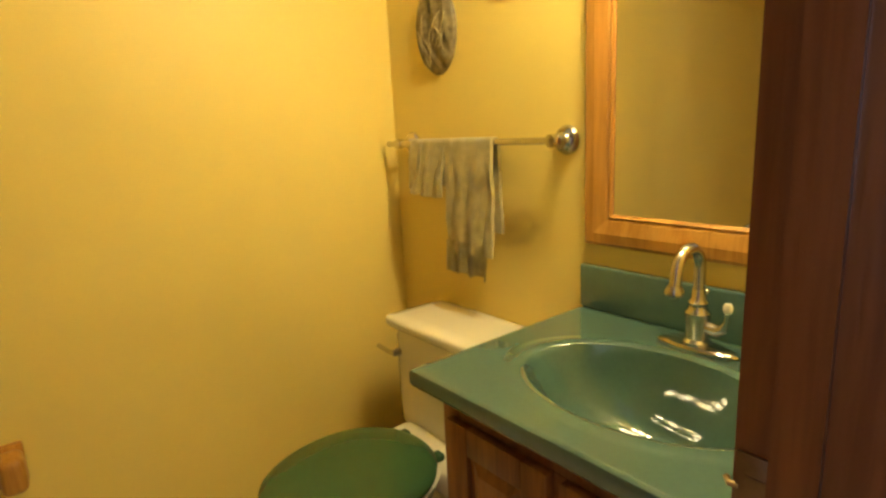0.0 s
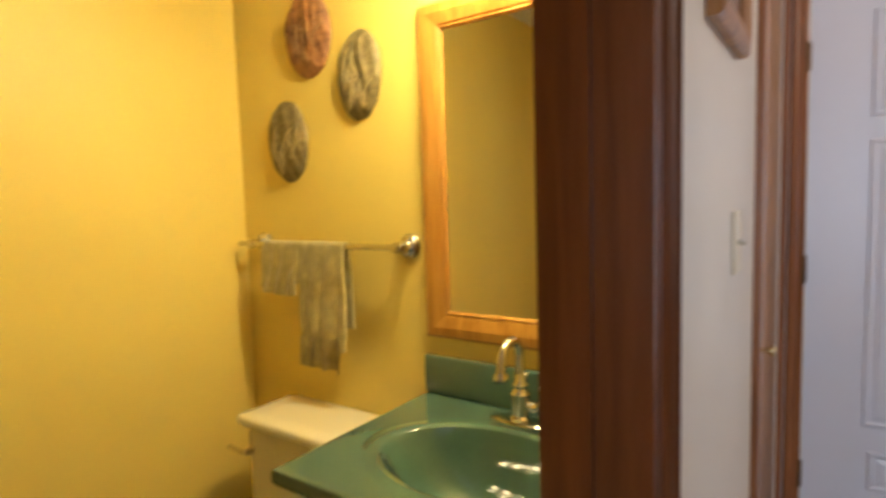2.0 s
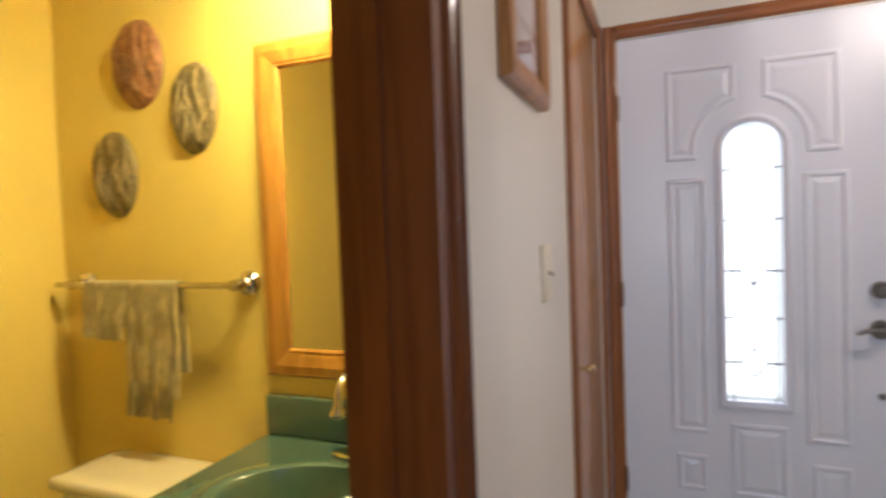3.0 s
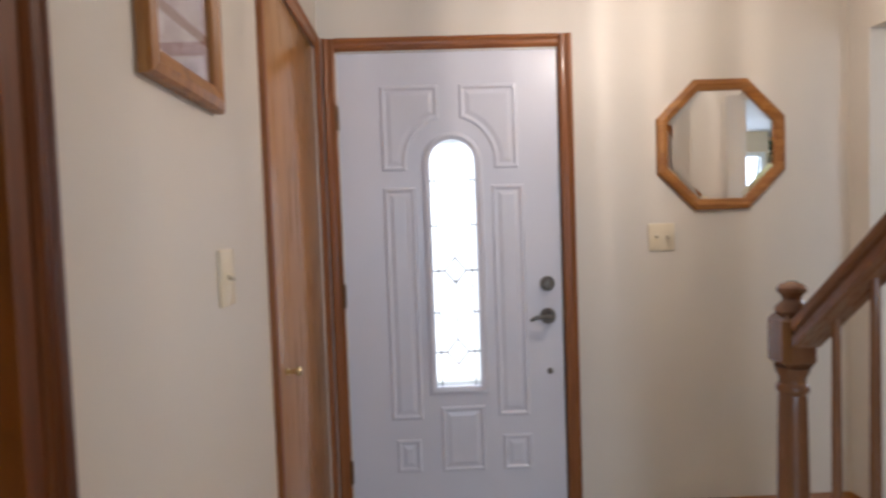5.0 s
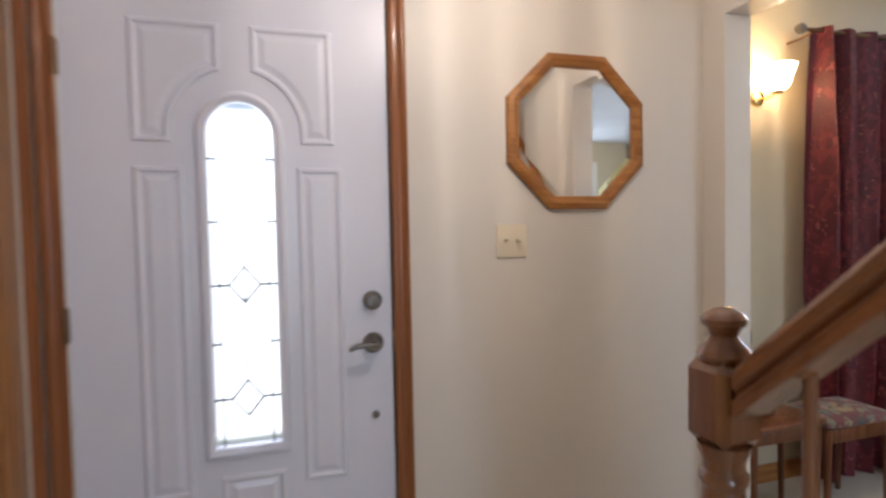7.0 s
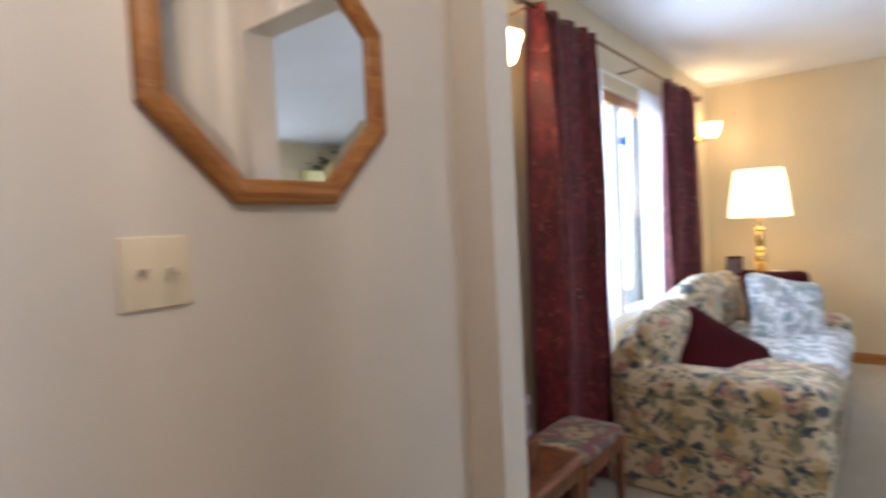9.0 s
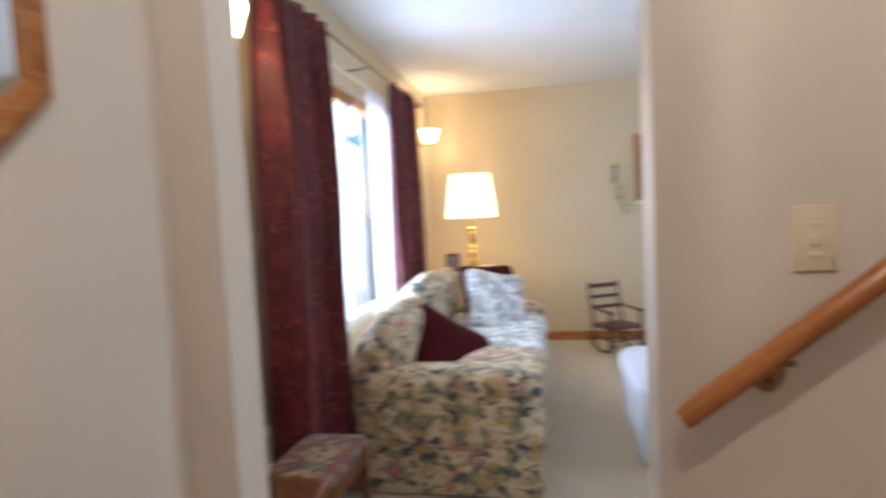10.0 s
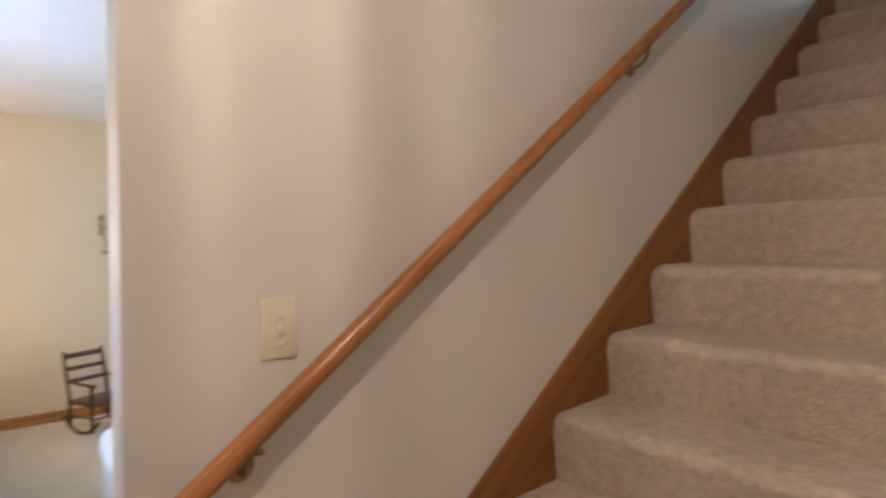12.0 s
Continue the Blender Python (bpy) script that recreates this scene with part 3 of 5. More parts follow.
for m in (False, True):
    raised_panel(corner_panel(m), door)
for u0, u1, v0, v1 in ((0.251, 0.385, 0.490, 1.475), (0.705, 0.840, 0.490, 1.475), (0.268, 0.372, 0.262, 0.405), (0.722, 0.845, 0.255, 0.410), (0.460, 0.648, 0.258, 0.540)):
    raised_panel(rect(u0, u1, v0, v1), door)
part("glass_frame", ring(arch(0.028), arch(-0.002), front_at, 0.010, 0.003), DOOR_WHITE, door)
pane = prism(arch(-0.001), "y", 0.020, 0.026)
pane = part("glass_pane", pane, FROSTED, door, "frosted leaded glass", smooth=False)
pane.visible_shadow = False
came = bmesh.new()
for v in (0.77, 0.94, 1.118, 1.31, 1.50):
    box((0.446, 0.015, v - 0.003), (0.470, 0.0195, v + 0.003), bm=came)
    box((0.614, 0.015, v - 0.003), (0.638, 0.0195, v + 0.003), bm=came)
for u in (0.470, 0.614):
    box((u - 0.0025, 0.015, 0.625), (u + 0.0025, 0.0195, 1.60), bm=came)
for cz in (0.77, 1.118):
    for sx, sz in ((1, 1), (1, -1), (-1, 1), (-1, -1)):
        merge(came, tube([(0.542 + sx * 0.045, 0.0178, cz), (0.542, 0.0178, cz + sz * 0.055)], 0.0035, 6))
    for s in (-1, 1):
        merge(came, tube([(0.542 + s * 0.045, 0.0178, cz), (0.542 + s * 0.072, 0.0178, cz)], 0.0040, 6))
    merge(came, tube([(0.542, 0.0178, cz + 0.055), (0.542, 0.0178, cz + 0.35)], 0.0030, 6))
part("lead_came", came, LEAD, door)
bolt = part("deadbolt", lathe([(0.0, -0.0241), (0.020, -0.024), (0.026, -0.018), (0.030, -0.008), (0.032, 0.0), (0.032, 0.003)], 24, (0.930, 0.0, 1.050), "y"), PEWTER, door, "dark pewter deadbolt")
part("thumb_turn", box((0.925, -0.040, 1.034), (0.935, -0.0245, 1.066), 0.003), PEWTER, bolt)
lever = part("lever_handle", lathe([(0.0, -0.0221), (0.022, -0.022), (0.030, -0.012), (0.034, -0.004), (0.034, 0.003)], 24, (0.929, 0.0, 0.912), "y"), PEWTER, door, "dark pewter lever handle")
part("lever", tube([(0.929, -0.020, 0.912), (0.929, -0.050, 0.912), (0.915, -0.056, 0.914), (0.890, -0.056, 0.917), (0.865, -0.055, 0.913), (0.845, -0.054, 0.902)], 0.008, 10, [0.010, 0.010, 0.011, 0.009, 0.008, 0.006]), PEWTER, lever)
part("lower_knob", lathe([(0.0, -0.0101), (0.008, -0.010), (0.012, -0.004), (0.012, 0.003)], 16, (0.932, 0.0, 0.676), "y"), PEWTER, door, "small round lower bolt cover")
for v in (1.769, 1.029, 0.276):
    hinge = part("hinge", box((0.062, -0.006, v - 0.048), (0.080, 0.0035, v + 0.048), 0.002), BRONZE, door, "bronze hinge")
    part("hinge_pin", lathe([(0.006, v - 0.052), (0.006, v + 0.052)], 12, (0.071, -0.008, 0)), BRONZE, hinge)
part("strike_edge", box((0.994, -0.004, 0.880), (1.003, 0.003, 0.945), 0.001), BRONZE, door)
jamb = thing("door_jamb", (0, 0, 0), 0, "honey oak front door jamb and threshold", "door jamb", kind="structure")
for lo, hi in (((0.0605, 0.001, 0), (0.0765, 0.149, 2.049)), ((0.9945, 0.001, 0), (1.0095, 0.149, 2.049)), ((0.0770, 0.001, 2.0355), (0.9940, 0.149, 2.0495))):
    part("jamb_board", box(lo, hi, 0.001), OAK_Z, jamb)
part("weatherstrip", box((0.0728, -0.004, 0.010), (0.0776, 0.003, 2.034), 0.001), WHITE_PLASTIC, jamb, "white weatherstrip")
part("weatherstrip", box((0.0780, -0.004, 2.0345), (0.9930, 0.003, 2.0395), 0.001), WHITE_PLASTIC, jamb, "white weatherstrip")
# Black box stands in for the shade in the latch-side gap
part("gap_shade_strip", box((0.9934, -0.003, 0.010), (0.9992, 0.0005, 2.034), 0.001), surface("black strip for the gap's shade", (0.02, 0.02, 0.022), 0.6), jamb, "black strip for the gap's shade")
part("threshold", box((0.077, -0.01, 0.0), (0.994, 0.149, 0.010), 0.002), BRONZE, jamb)

# ---- closet door ----
closet = thing("door_2", (0, 0, 0), 0, "flat oak veneer closet door with small brass knob", "closet door", kind="structure")
part("slab", box((-0.040, -0.797, 0.010), (-0.004, -0.078, 2.036), 0.002), wood("amber veneer", (0.43, 0.200, 0.056), (0.36, 0.158, 0.042), "z", rough=0.26, ring=6, coat=0.35), closet)
part("knob", lathe([(0.0, 0.0401), (0.010, 0.040), (0.0145, 0.034), (0.0145, 0.028), (0.007, 0.022), (0.006, 0.004), (0.013, 0.002), (0.013, -0.004)], 20, (0, -0.700, 0.896), "x"), surface("pale brass knob", (0.75, 0.62, 0.36), 0.25, 1.0), closet, "small pale brass knob")

# ---- bathroom door, open ----
bath_door = thing("door_3", (-0.120, -2.512, 0.0), 0, "dark stained bathroom door standing open", "door", kind="structure")
bath_door.matrix_world = pose(-0.150, -2.520, 0.0, 0, 0, 258)
part("slab", box((0.004, 0.0, 0.012), (0.752, 0.036, 2.028), 0.002), WALNUT_Z, bath_door)
part("door_knob", lathe([(0.030, 0.0), (0.032, -0.004), (0.014, -0.010), (0.011, -0.026), (0.013, -0.032), (0.025, -0.040), (0.0275, -0.052), (0.025, -0.062), (0.0, -0.064)], 24, (0.655, 0.0, 0.850), "y"), surface("antique brass", (0.55, 0.33, 0.11), 0.28, 1.0, vary=0.1, scale=20), bath_door, "antique brass round knob")


# ---- hall things ----
SWITCH_GREY = surface("aged ivory toggle", (0.50, 0.42, 0.30), 0.4)


def switch_plate(name, at, turn, label, w, h, toggles, material=IVORY, screws=True):
    """Wall plate that faces -y before it is turned."""
    ob = thing(name, at, turn, label, "light switch")
    part("plate", box((-w / 2, -0.006, -h / 2), (w / 2, 0.001, h / 2), 0.003), material, ob)
    for u, v, lift in toggles:
        part("toggle", prism([(-0.006, -0.004 + v), (-0.018, v + lift - 0.003), (-0.018, v + lift + 0.003), (-0.006, v + 0.006)], "x", u - 0.0055, u + 0.0055), SWITCH_GREY, ob)
        if screws:
            for s in (-0.030, 0.030):
                part("screw", lathe([(0.0028, -0.0068), (0.0028, -0.005)], 10, (u, 0, v + s), "y"), material, ob)
    return ob


switch_plate("double_light_switch", (1.422, -0.001, 1.230), 0, "ivory double toggle switch plate beside the front door", 0.112, 0.115, ((-0.023, 0, 0.004), (0.023, 0, -0.004)))
dimmer = switch_plate("light_switch", (0.001, -1.172, 1.217), -90, "ivory single switch plate on the hall wall", 0.080, 0.118, ((0.0, 0.0, -0.004),))
dimmer.matrix_world = pose(0.001, -1.172, 1.217, 0, 0, 90)
stair_switch = switch_plate("outlet_switch", (2.244, -1.244, 1.209), -90, "ivory stacked switch plate on the stair wall", 0.072, 0.115, ())
part("upper_button", box((-0.009, -0.009, 0.020), (0.009, -0.005, 0.030), 0.002), IVORY, stair_switch)
part("middle_toggle", box((-0.006, -0.014, -0.010), (0.006, -0.005, 0.008), 0.002), IVORY, stair_switch)
part("lower_button", box((-0.009, -0.009, -0.034), (0.009, -0.005, -0.024), 0.002), IVORY, stair_switch)


def octagon(r):
    """Flat-topped octagon of half width r about the mirror's centre."""
    k = r * math.tan(math.pi / 8)
    return [(1.682 + a * 1.0, 1.612 + b) for a, b in ((-k, -r), (k, -r), (r, -k), (r, k), (k, r), (-k, r), (-r, k), (-r, -k))]


mirror = thing("octagonal_mirror", (0, 0, 0), 0, "octagonal mirror in a honey oak frame", "mirror")
part("frame", ring(octagon(0.274), octagon(0.228), lambda u, v, d: (u, -0.001 - d, v), 0.020, 0.004), OAK_X, mirror, smooth=False)
part("mirror_glass", prism(octagon(0.206), "y", -0.0080, -0.004), MIRROR, mirror, smooth=False)
bv = bmesh.new()
o, i = [bv.verts.new((u, -0.0065, v)) for u, v in octagon(0.2285)], [bv.verts.new((u, -0.0081, v)) for u, v in octagon(0.2062)]
for k in range(8):
    bv.faces.new((o[k], o[(k + 1) % 8], i[(k + 1) % 8], i[k]))
part("bevelled_edge", bv, MIRROR, mirror, smooth=False)


def wall_west(u, v, d):
    return (0.001 + d, u, v)


picture = thing("framed_picture", (0, 0, 0), 0, "framed print behind glass in an oak frame", "picture")
part("frame", ring(rect(-1.492, -1.180, 1.552, 2.02), rect(-1.448, -1.224, 1.600, 1.972), wall_west, 0.022, 0.004), OAK_Z, picture, smooth=False)
part("print", box((0.003, -1.449, 1.599), (0.006, -1.223, 1.973)), PRINT, picture, smooth=False)
part("shelf_motif", box((0.0062, -1.449, 1.672), (0.0066, -1.223, 1.692)), surface("brown ink", (0.16, 0.07, 0.06), 0.6), picture, smooth=False)
gl = part("glass_cover", box((0.0075, -1.449, 1.599), (0.0090, -1.223, 1.973)), CLEAR, picture, smooth=False)
gl.visible_shadow = False

hall_lamp = thing("hall_lantern", (1.27, -0.90, 0.0), 0, "brass hall lantern with ribbed cage hanging from ceiling", "ceiling light")
part("canopy", lathe([(0.0, H - 0.0005), (0.060, H - 0.001), (0.062, H - 0.012), (0.020, H - 0.022), (0.0, H - 0.023)], 24), BRASS, hall_lamp)
part("stem", lathe([(0.007, 2.330), (0.007, 2.419)], 12), BRASS, hall_lamp)
part("cap", lathe([(0.0, 2.332), (0.03, 2.330), (0.095, 2.312), (0.098, 2.306), (0.0, 2.305)], 24), BRASS, hall_lamp)
part("floor_plate", lathe([(0.0, 2.112), (0.024, 2.114), (0.030, 2.121), (0.024, 2.126), (0.0, 2.126)], 24), BRASS, hall_lamp)
part("candle_sleeve", lathe([(0.011, 2.1265), (0.011, 2.185)], 14), IVORY, hall_lamp)
rnd = random.Random(12)
for k in range(30):
    a = 2 * math.pi * (k + 0.3 + rnd.uniform(-0.22, 0.22)) / 30
    part("cage_rib", tube([(0.028 * math.cos(a), 0.028 * math.sin(a), 2.121), (0.066 * math.cos(a), 0.066 * math.sin(a), 2.130), (0.092 * math.cos(a), 0.092 * math.sin(a), 2.308)], rnd.choice((0.0014, 0.0022, 0.0032)), 8), BRASS, hall_lamp)

# ---- stairs ----
RISE, GO, NOSE_Y, NOSE_Z = 0.1915, 0.242, -1.027, 0.145
stairs = thing("stairs", (0, 0, 0), 0, "straight staircase in beige carpet with oak skirt board", "stairs", kind="structure")


def step_section(k):
    y, z = NOSE_Y - GO * k, NOSE_Z + RISE * k
    low = max(z - RISE - 0.02, 0.0)
    pts = [(y - 0.022, low), (y - 0.012, z - 0.11), (y - 0.003, z - 0.050)]
    for i in range(9):
        a = math.radians(-15 + 105 * i / 8)
        pts.append((y - 0.034 + 0.034 * math.cos(a), z - 0.034 + 0.034 * math.sin(a)))
    pts += [(y - GO - 0.03, z), (y - GO - 0.03, low)]
    return pts


def carpet_step(k):
    sec = step_section(k)
    bm = bmesh.new()
    n = 40
    rows = []
    for i in range(n + 1):
        x = 1.215 + (2.226 - 1.215) * i / n
        row = []
        for j, (y, z) in enumerate(sec):
            near = min(x - 1.215, 2.226 - x)
            r = 0.010 * max(0, 1 - near / 0.025) if 2 < j < len(sec) - 2 else 0
            wob = 0.0035 * noise.noise(Vector((x * 9, y * 30, z * 30))) + 0.002 * noise.noise(Vector((x * 40, y * 40, z * 40))) if 0 < j < len(sec) - 1 else 0
            row.append(bm.verts.new((x, y - r + wob, z - r + wob)))
        rows.append(row)
    for a, b in zip(rows, rows[1:]):
        for j in range(len(sec)):
            m = (j + 1) % len(sec)
            bm.faces.new((a[j], a[m], b[m], b[j]))
    bm.faces.new(rows[0]), bm.faces.new(rows[-1][::-1])
    return bm


for k in range(13):
    part("step", carpet_step(k), CARPET, stairs)


def nose(y):
    return NOSE_Z + (NOSE_Y - y) * RISE / GO


part("skirt_board", prism([(-0.99, 0.0), (-0.99, 0.16), (-1.03, nose(-1.03) + 0.065), (-4.25, nose(-4.25) + 0.065), (-4.25, nose(-4.25) - 0.30), (-1.40, 0.0)], "x", 2.227, 2.2445), OAK_STRINGER, stairs, "honey oak skirt board", smooth=False)
part("side_panel", prism([(-1.06, 0.0), (-1.06, nose(-1.06) - 0.02), (-4.18, nose(-4.18) - 0.02), (-4.18, 0.0)], "x", 1.165, 1.2145), PAINT_HALL, stairs, "cream closed stair side", smooth=False)
part("landing_nosing", box((1.2, -4.21, 2.60), (2.24, -4.175, 2.640), 0.008), CARPET, stairs)

rail = thing("wall_handrail", (0, 0, 0), 0, "round honey oak handrail on aged brass brackets", "handrail")
slope = RISE / GO
r0, r1 = Vector((2.180, -1.005, 0.905)), Vector((2.180, -4.10, 0.905 + (4.10 - 1.005) * 0.775))
part("rail", tube([r0, r0 + (r1 - r0) * 0.004, r0 + (r1 - r0) * 0.25, r0 + (r1 - r0) * 0.5, r0 + (r1 - r0) * 0.75, r1], 0.0215, 18, [0.019, 0.0215, 0.0215, 0.0215, 0.0215, 0.0215]), OAK_SLOPE, rail)
for y in (-1.165, -2.40, -3.60):
    z = 0.905 + (-1.005 - y) * 0.775
    br = part("bracket", tube([(2.180, y, z - 0.020), (2.180, y, z - 0.045), (2.200, y, z - 0.066), (2.240, y, z - 0.072)], 0.006, 10), AGED, rail, "aged brass bracket")
    part("rose", lathe([(0.0, 2.2320), (0.018, 2.2325), (0.022, 2.240), (0.022, 2.2440)], 18, (0, y, z - 0.072), "x"), AGED, br)
    part("saddle", box((2.172, y - 0.022, z - 0.029), (2.188, y + 0.022, z - 0.0195), 0.003), AGED, br)

banister = thing("banister", (0, 0, 0), 0, "brown stained stair banister with turned newel post", "banister")
NX, NY = 1.190, -1.190
newel = part("newel_post", box((NX - 0.037, NY - 0.037, 0.0), (NX + 0.037, NY + 0.037, 0.34), 0.006), BANISTER, banister)
part("turned_shaft", lathe([(0.034, 0.34), (0.027, 0.352), (0.034, 0.368), (0.034, 0.380), (0.027, 0.394), (0.033, 0.44), (0.0335, 0.56), (0.031, 0.74), (0.0275, 0.920), (0.0265, 0.926), (0.031, 0.932), (0.032, 0.938), (0.031, 0.944), (0.0265, 0.950), (0.0265, 0.962), (0.033, 0.976), (0.034, 0.985)], 28, (NX, NY, 0)), BANISTER, newel)
part("upper_block", box((NX - 0.037, NY - 0.037, 0.985), (NX + 0.037, NY + 0.037, 1.098), 0.013, 1), BANISTER, newel)
part("finial", lathe([(0.032, 1.098), (0.034, 1.104), (0.031, 1.113), (0.020, 1.124), (0.018, 1.130), (0.022, 1.138), (0.028, 1.144), (0.029, 1.152), (0.023, 1.160), (0.010, 1.167), (0.0, 1.168)], 28, (NX, NY, 0)), BANISTER, newel)
top = lambda y: 1.098 + (-1.227 - y) * 0.91


hr = bmesh.new()
sect = [(-0.030, -0.058), (-0.030, -0.040), (-0.022, -0.034), (-0.030, -0.026), (-0.031, -0.012), (-0.022, -0.002), (0, 0.002), (0.022, -0.002), (0.031, -0.012), (0.030, -0.026), (0.022, -0.034), (0.030, -0.040), (0.030, -0.058)]
rows = []
for y in (-1.234, -2.2, -3.2, -4.0):
    rows.append([hr.verts.new((NX + u, y, top(y) + v * 1.22)) for u, v in sect])
for a, b in zip(rows, rows[1:]):
    for j in range(len(sect)):
        m = (j + 1) % len(sect)
        hr.faces.new((a[j], a[m], b[m], b[j]))
hr.faces.new(rows[0]), hr.faces.new(rows[-1][::-1])
part("handrail", hr, BANISTER_Y, banister)
for k in range(28):
    y = -1.310 - 0.0930 * k
    z1 = top(y) - 0.066
    step = math.floor((NOSE_Y - y) / GO)
    z0 = NOSE_Z + RISE * step - 0.004
    h = z1 - z0
    part("baluster", lathe([(0.010, z0), (0.010, z0 + 0.16 * h), (0.0125, z0 + 0.18 * h), (0.008, z0 + 0.20 * h), (0.0105, z0 + 0.30 * h), (0.0092, z0 + 0.6 * h), (0.0076, z1), (0.0076, z1 + 0.012)], 14, (NX + 0.006, y, 0)), BANISTER, banister)
up_rail = thing("landing_railing", (0, -5.60, 2.632), 0, "dark wooden railing at the upstairs landing", "railing")
part("top_rail", box((1.22, -0.02, 0.86), (2.23, 0.03, 0.91), 0.008), BANISTER, up_rail)
for k in range(9):
    part("spindle", lathe([(0.014, 0.0), (0.014, 0.2), (0.018, 0.3), (0.013, 0.86)], 12, (1.26 + k * 0.118, 0.005, 0)), BANISTER, up_rail)

# ---- bathroom ----
vanity = thing("vanity_cabinet", (0, 0, 0), 0, "oak vanity cabinet with two raised panel doors", "vanity")
part("body", boxes(((-0.700, -1.625, 0.09), (-0.685, -1.170, 0.764)), ((-0.155, -1.625, 0.09), (-0.140, -1.170, 0.764)), ((-0.685, -1.185, 0.09), (-0.155, -1.170, 0.764)), ((-0.685, -1.56, 0.0), (-0.155, -1.55, 0.09)),
                   ((-0.685, -1.625, 0.09), (-0.155, -1.170, 0.11))), VANITY_OAK, vanity)
part("face_frame", boxes(((-0.700, -1.645, 0.09), (-0.655, -1.6255, 0.764)), ((-0.185, -1.645, 0.09), (-0.140, -1.6255, 0.764)), ((-0.6545, -1.645, 0.715), (-0.1855, -1.6255, 0.764)),
                         ((-0.6545, -1.645, 0.09), (-0.1855, -1.6255, 0.13)), ((-0.442, -1.645, 0.131), (-0.398, -1.6255, 0.7145)), bevel=0.002), VANITY_OAK, vanity)


def front_panel_door(u0, u1, v0, v1, y, parent):
    d = part("door", boxes(((u0, y, v0), (u0 + 0.055, y + 0.018, v1)), ((u1 - 0.055, y, v0), (u1, y + 0.018, v1)), ((u0 + 0.0555, y, v0), (u1 - 0.0555, y + 0.018, v0 + 0.055)), ((u0 + 0.0555, y, v1 - 0.055), (u1 - 0.0555, y + 0.018, v1)), bevel=0.003), VANITY_OAK, parent)
    bm = bmesh.new()
    o = rect(u0 + 0.052, u1 - 0.052, v0 + 0.052, v1 - 0.052)
    levels = ((0.0, 0.010), (0.012, 0.010), (0.030, 0.002), (0.032, 0.002))
    rows = []
    for inset, dy in levels:
        rows.append([bm.verts.new((u + (inset if u < (u0 + u1) / 2 else -inset), y + dy, v + (inset if v < (v0 + v1) / 2 else -inset))) for u, v in o])
    for a, b in zip(rows, rows[1:]):
        for i in range(4):
            bm.faces.new((a[i], a[(i + 1) % 4], b[(i + 1) % 4], b[i]))
    bm.faces.new(rows[-1])
    part("panel", bm, VANITY_OAK, d, smooth=False)
    return d


for u0, u1 in ((-0.672, -0.432), (-0.408, -0.168)):
    front_panel_door(u0, u1, 0.115, 0.718, -1.664, vanity)
part("maker_plate", box((-0.440, -1.6475, 0.736), (-0.400, -1.6452, 0.752), 0.0008), BRASS, vanity, "small brass plate")

# countertop with the bowl moulded in
TOP_X0, TOP_X1, TOP_Y0, TOP_Y1 = -0.740, -0.138, -1.690, -1.167
BX, BY, BA, BB = -0.412, -1.455, 0.212, 0.150
top_bm = bmesh.new()
N = 96
rings = []
for s, z in ((0.10, 0.640), (0.30, 0.645), (0.50, 0.658), (0.68, 0.684), (0.82, 0.722), (0.91, 0.758), (0.965, 0.786), (1.0, 0.799), (1.03, 0.8025), (1.10, 0.8035), (1.18, 0.8015), (1.22, 0.800), (1.25, 0.800)):
    rings.append([top_bm.verts.new((BX + BA * s * math.cos(2 * math.pi * i / N), BY + (0.090 * (1 - s) if s < 1 else 0) + BB * s * math.sin(2 * math.pi * i / N), z)) for i in range(N)])


def edge_point(a, inset):
    x0, x1, y0, y1 = TOP_X0 + inset, TOP_X1 - inset, TOP_Y0 + inset, TOP_Y1 - inset
    c, s = math.cos(a), math.sin(a)
    t = min(((x1 - BX) / c) if c > 1e-9 else 9, ((x0 - BX) / c) if c < -1e-9 else 9, ((y1 - BY) / s) if s > 1e-9 else 9, ((y0 - BY) / s) if s < -1e-9 else 9)
    return BX + c * t, BY + s * t


ANG = [math.atan2(BB * math.sin(2 * math.pi * i / N), BA * math.cos(2 * math.pi * i / N)) for i in range(N)]
corners = [math.atan2(y - BY, x - BX) for x in (TOP_X0, TOP_X1) for y in (TOP_Y0, TOP_Y1)]
for c in corners:
    k = min(range(N), key=lambda i: abs(math.remainder(ANG[i] - c, 2 * math.pi)))
    ANG[k] = c
for inset, z in ((0.014, 0.800), (0.006, 0.800), (0.0015, 0.797), (0.0, 0.792), (0.0, 0.772), (0.004, 0.7655), (0.03, 0.7655)):
    rings.append([top_bm.verts.new((*edge_point(a, inset), z)) for a in ANG])
for a, b in zip(rings, rings[1:]):
    for i in range(N):
        top_bm.faces.new((a[i], a[(i + 1) % N], b[(i + 1) % N], b[i]))
top_bm.faces.new(rings[0])
sink = thing("bathroom_sink", (0, 0, 0), 0, "glossy green moulded vanity top with oval basin", "sink")
part("countertop", top_bm, GREEN_TOP, sink)
part("backsplash", box((TOP_X0 + 0.002, -1.187, 0.8005), (TOP_X1, -1.1655, 0.905), 0.005, 3), GREEN_TOP, sink)
part("drain", lathe([(0.0, 0.6545), (0.010, 0.6555), (0.014, 0.6525), (0.021, 0.6535), (0.0225, 0.6500), (0.018, 0.648)], 24, (BX, BY + 0.083, -0.006)), CHROME, sink, "metal drain with stopper")

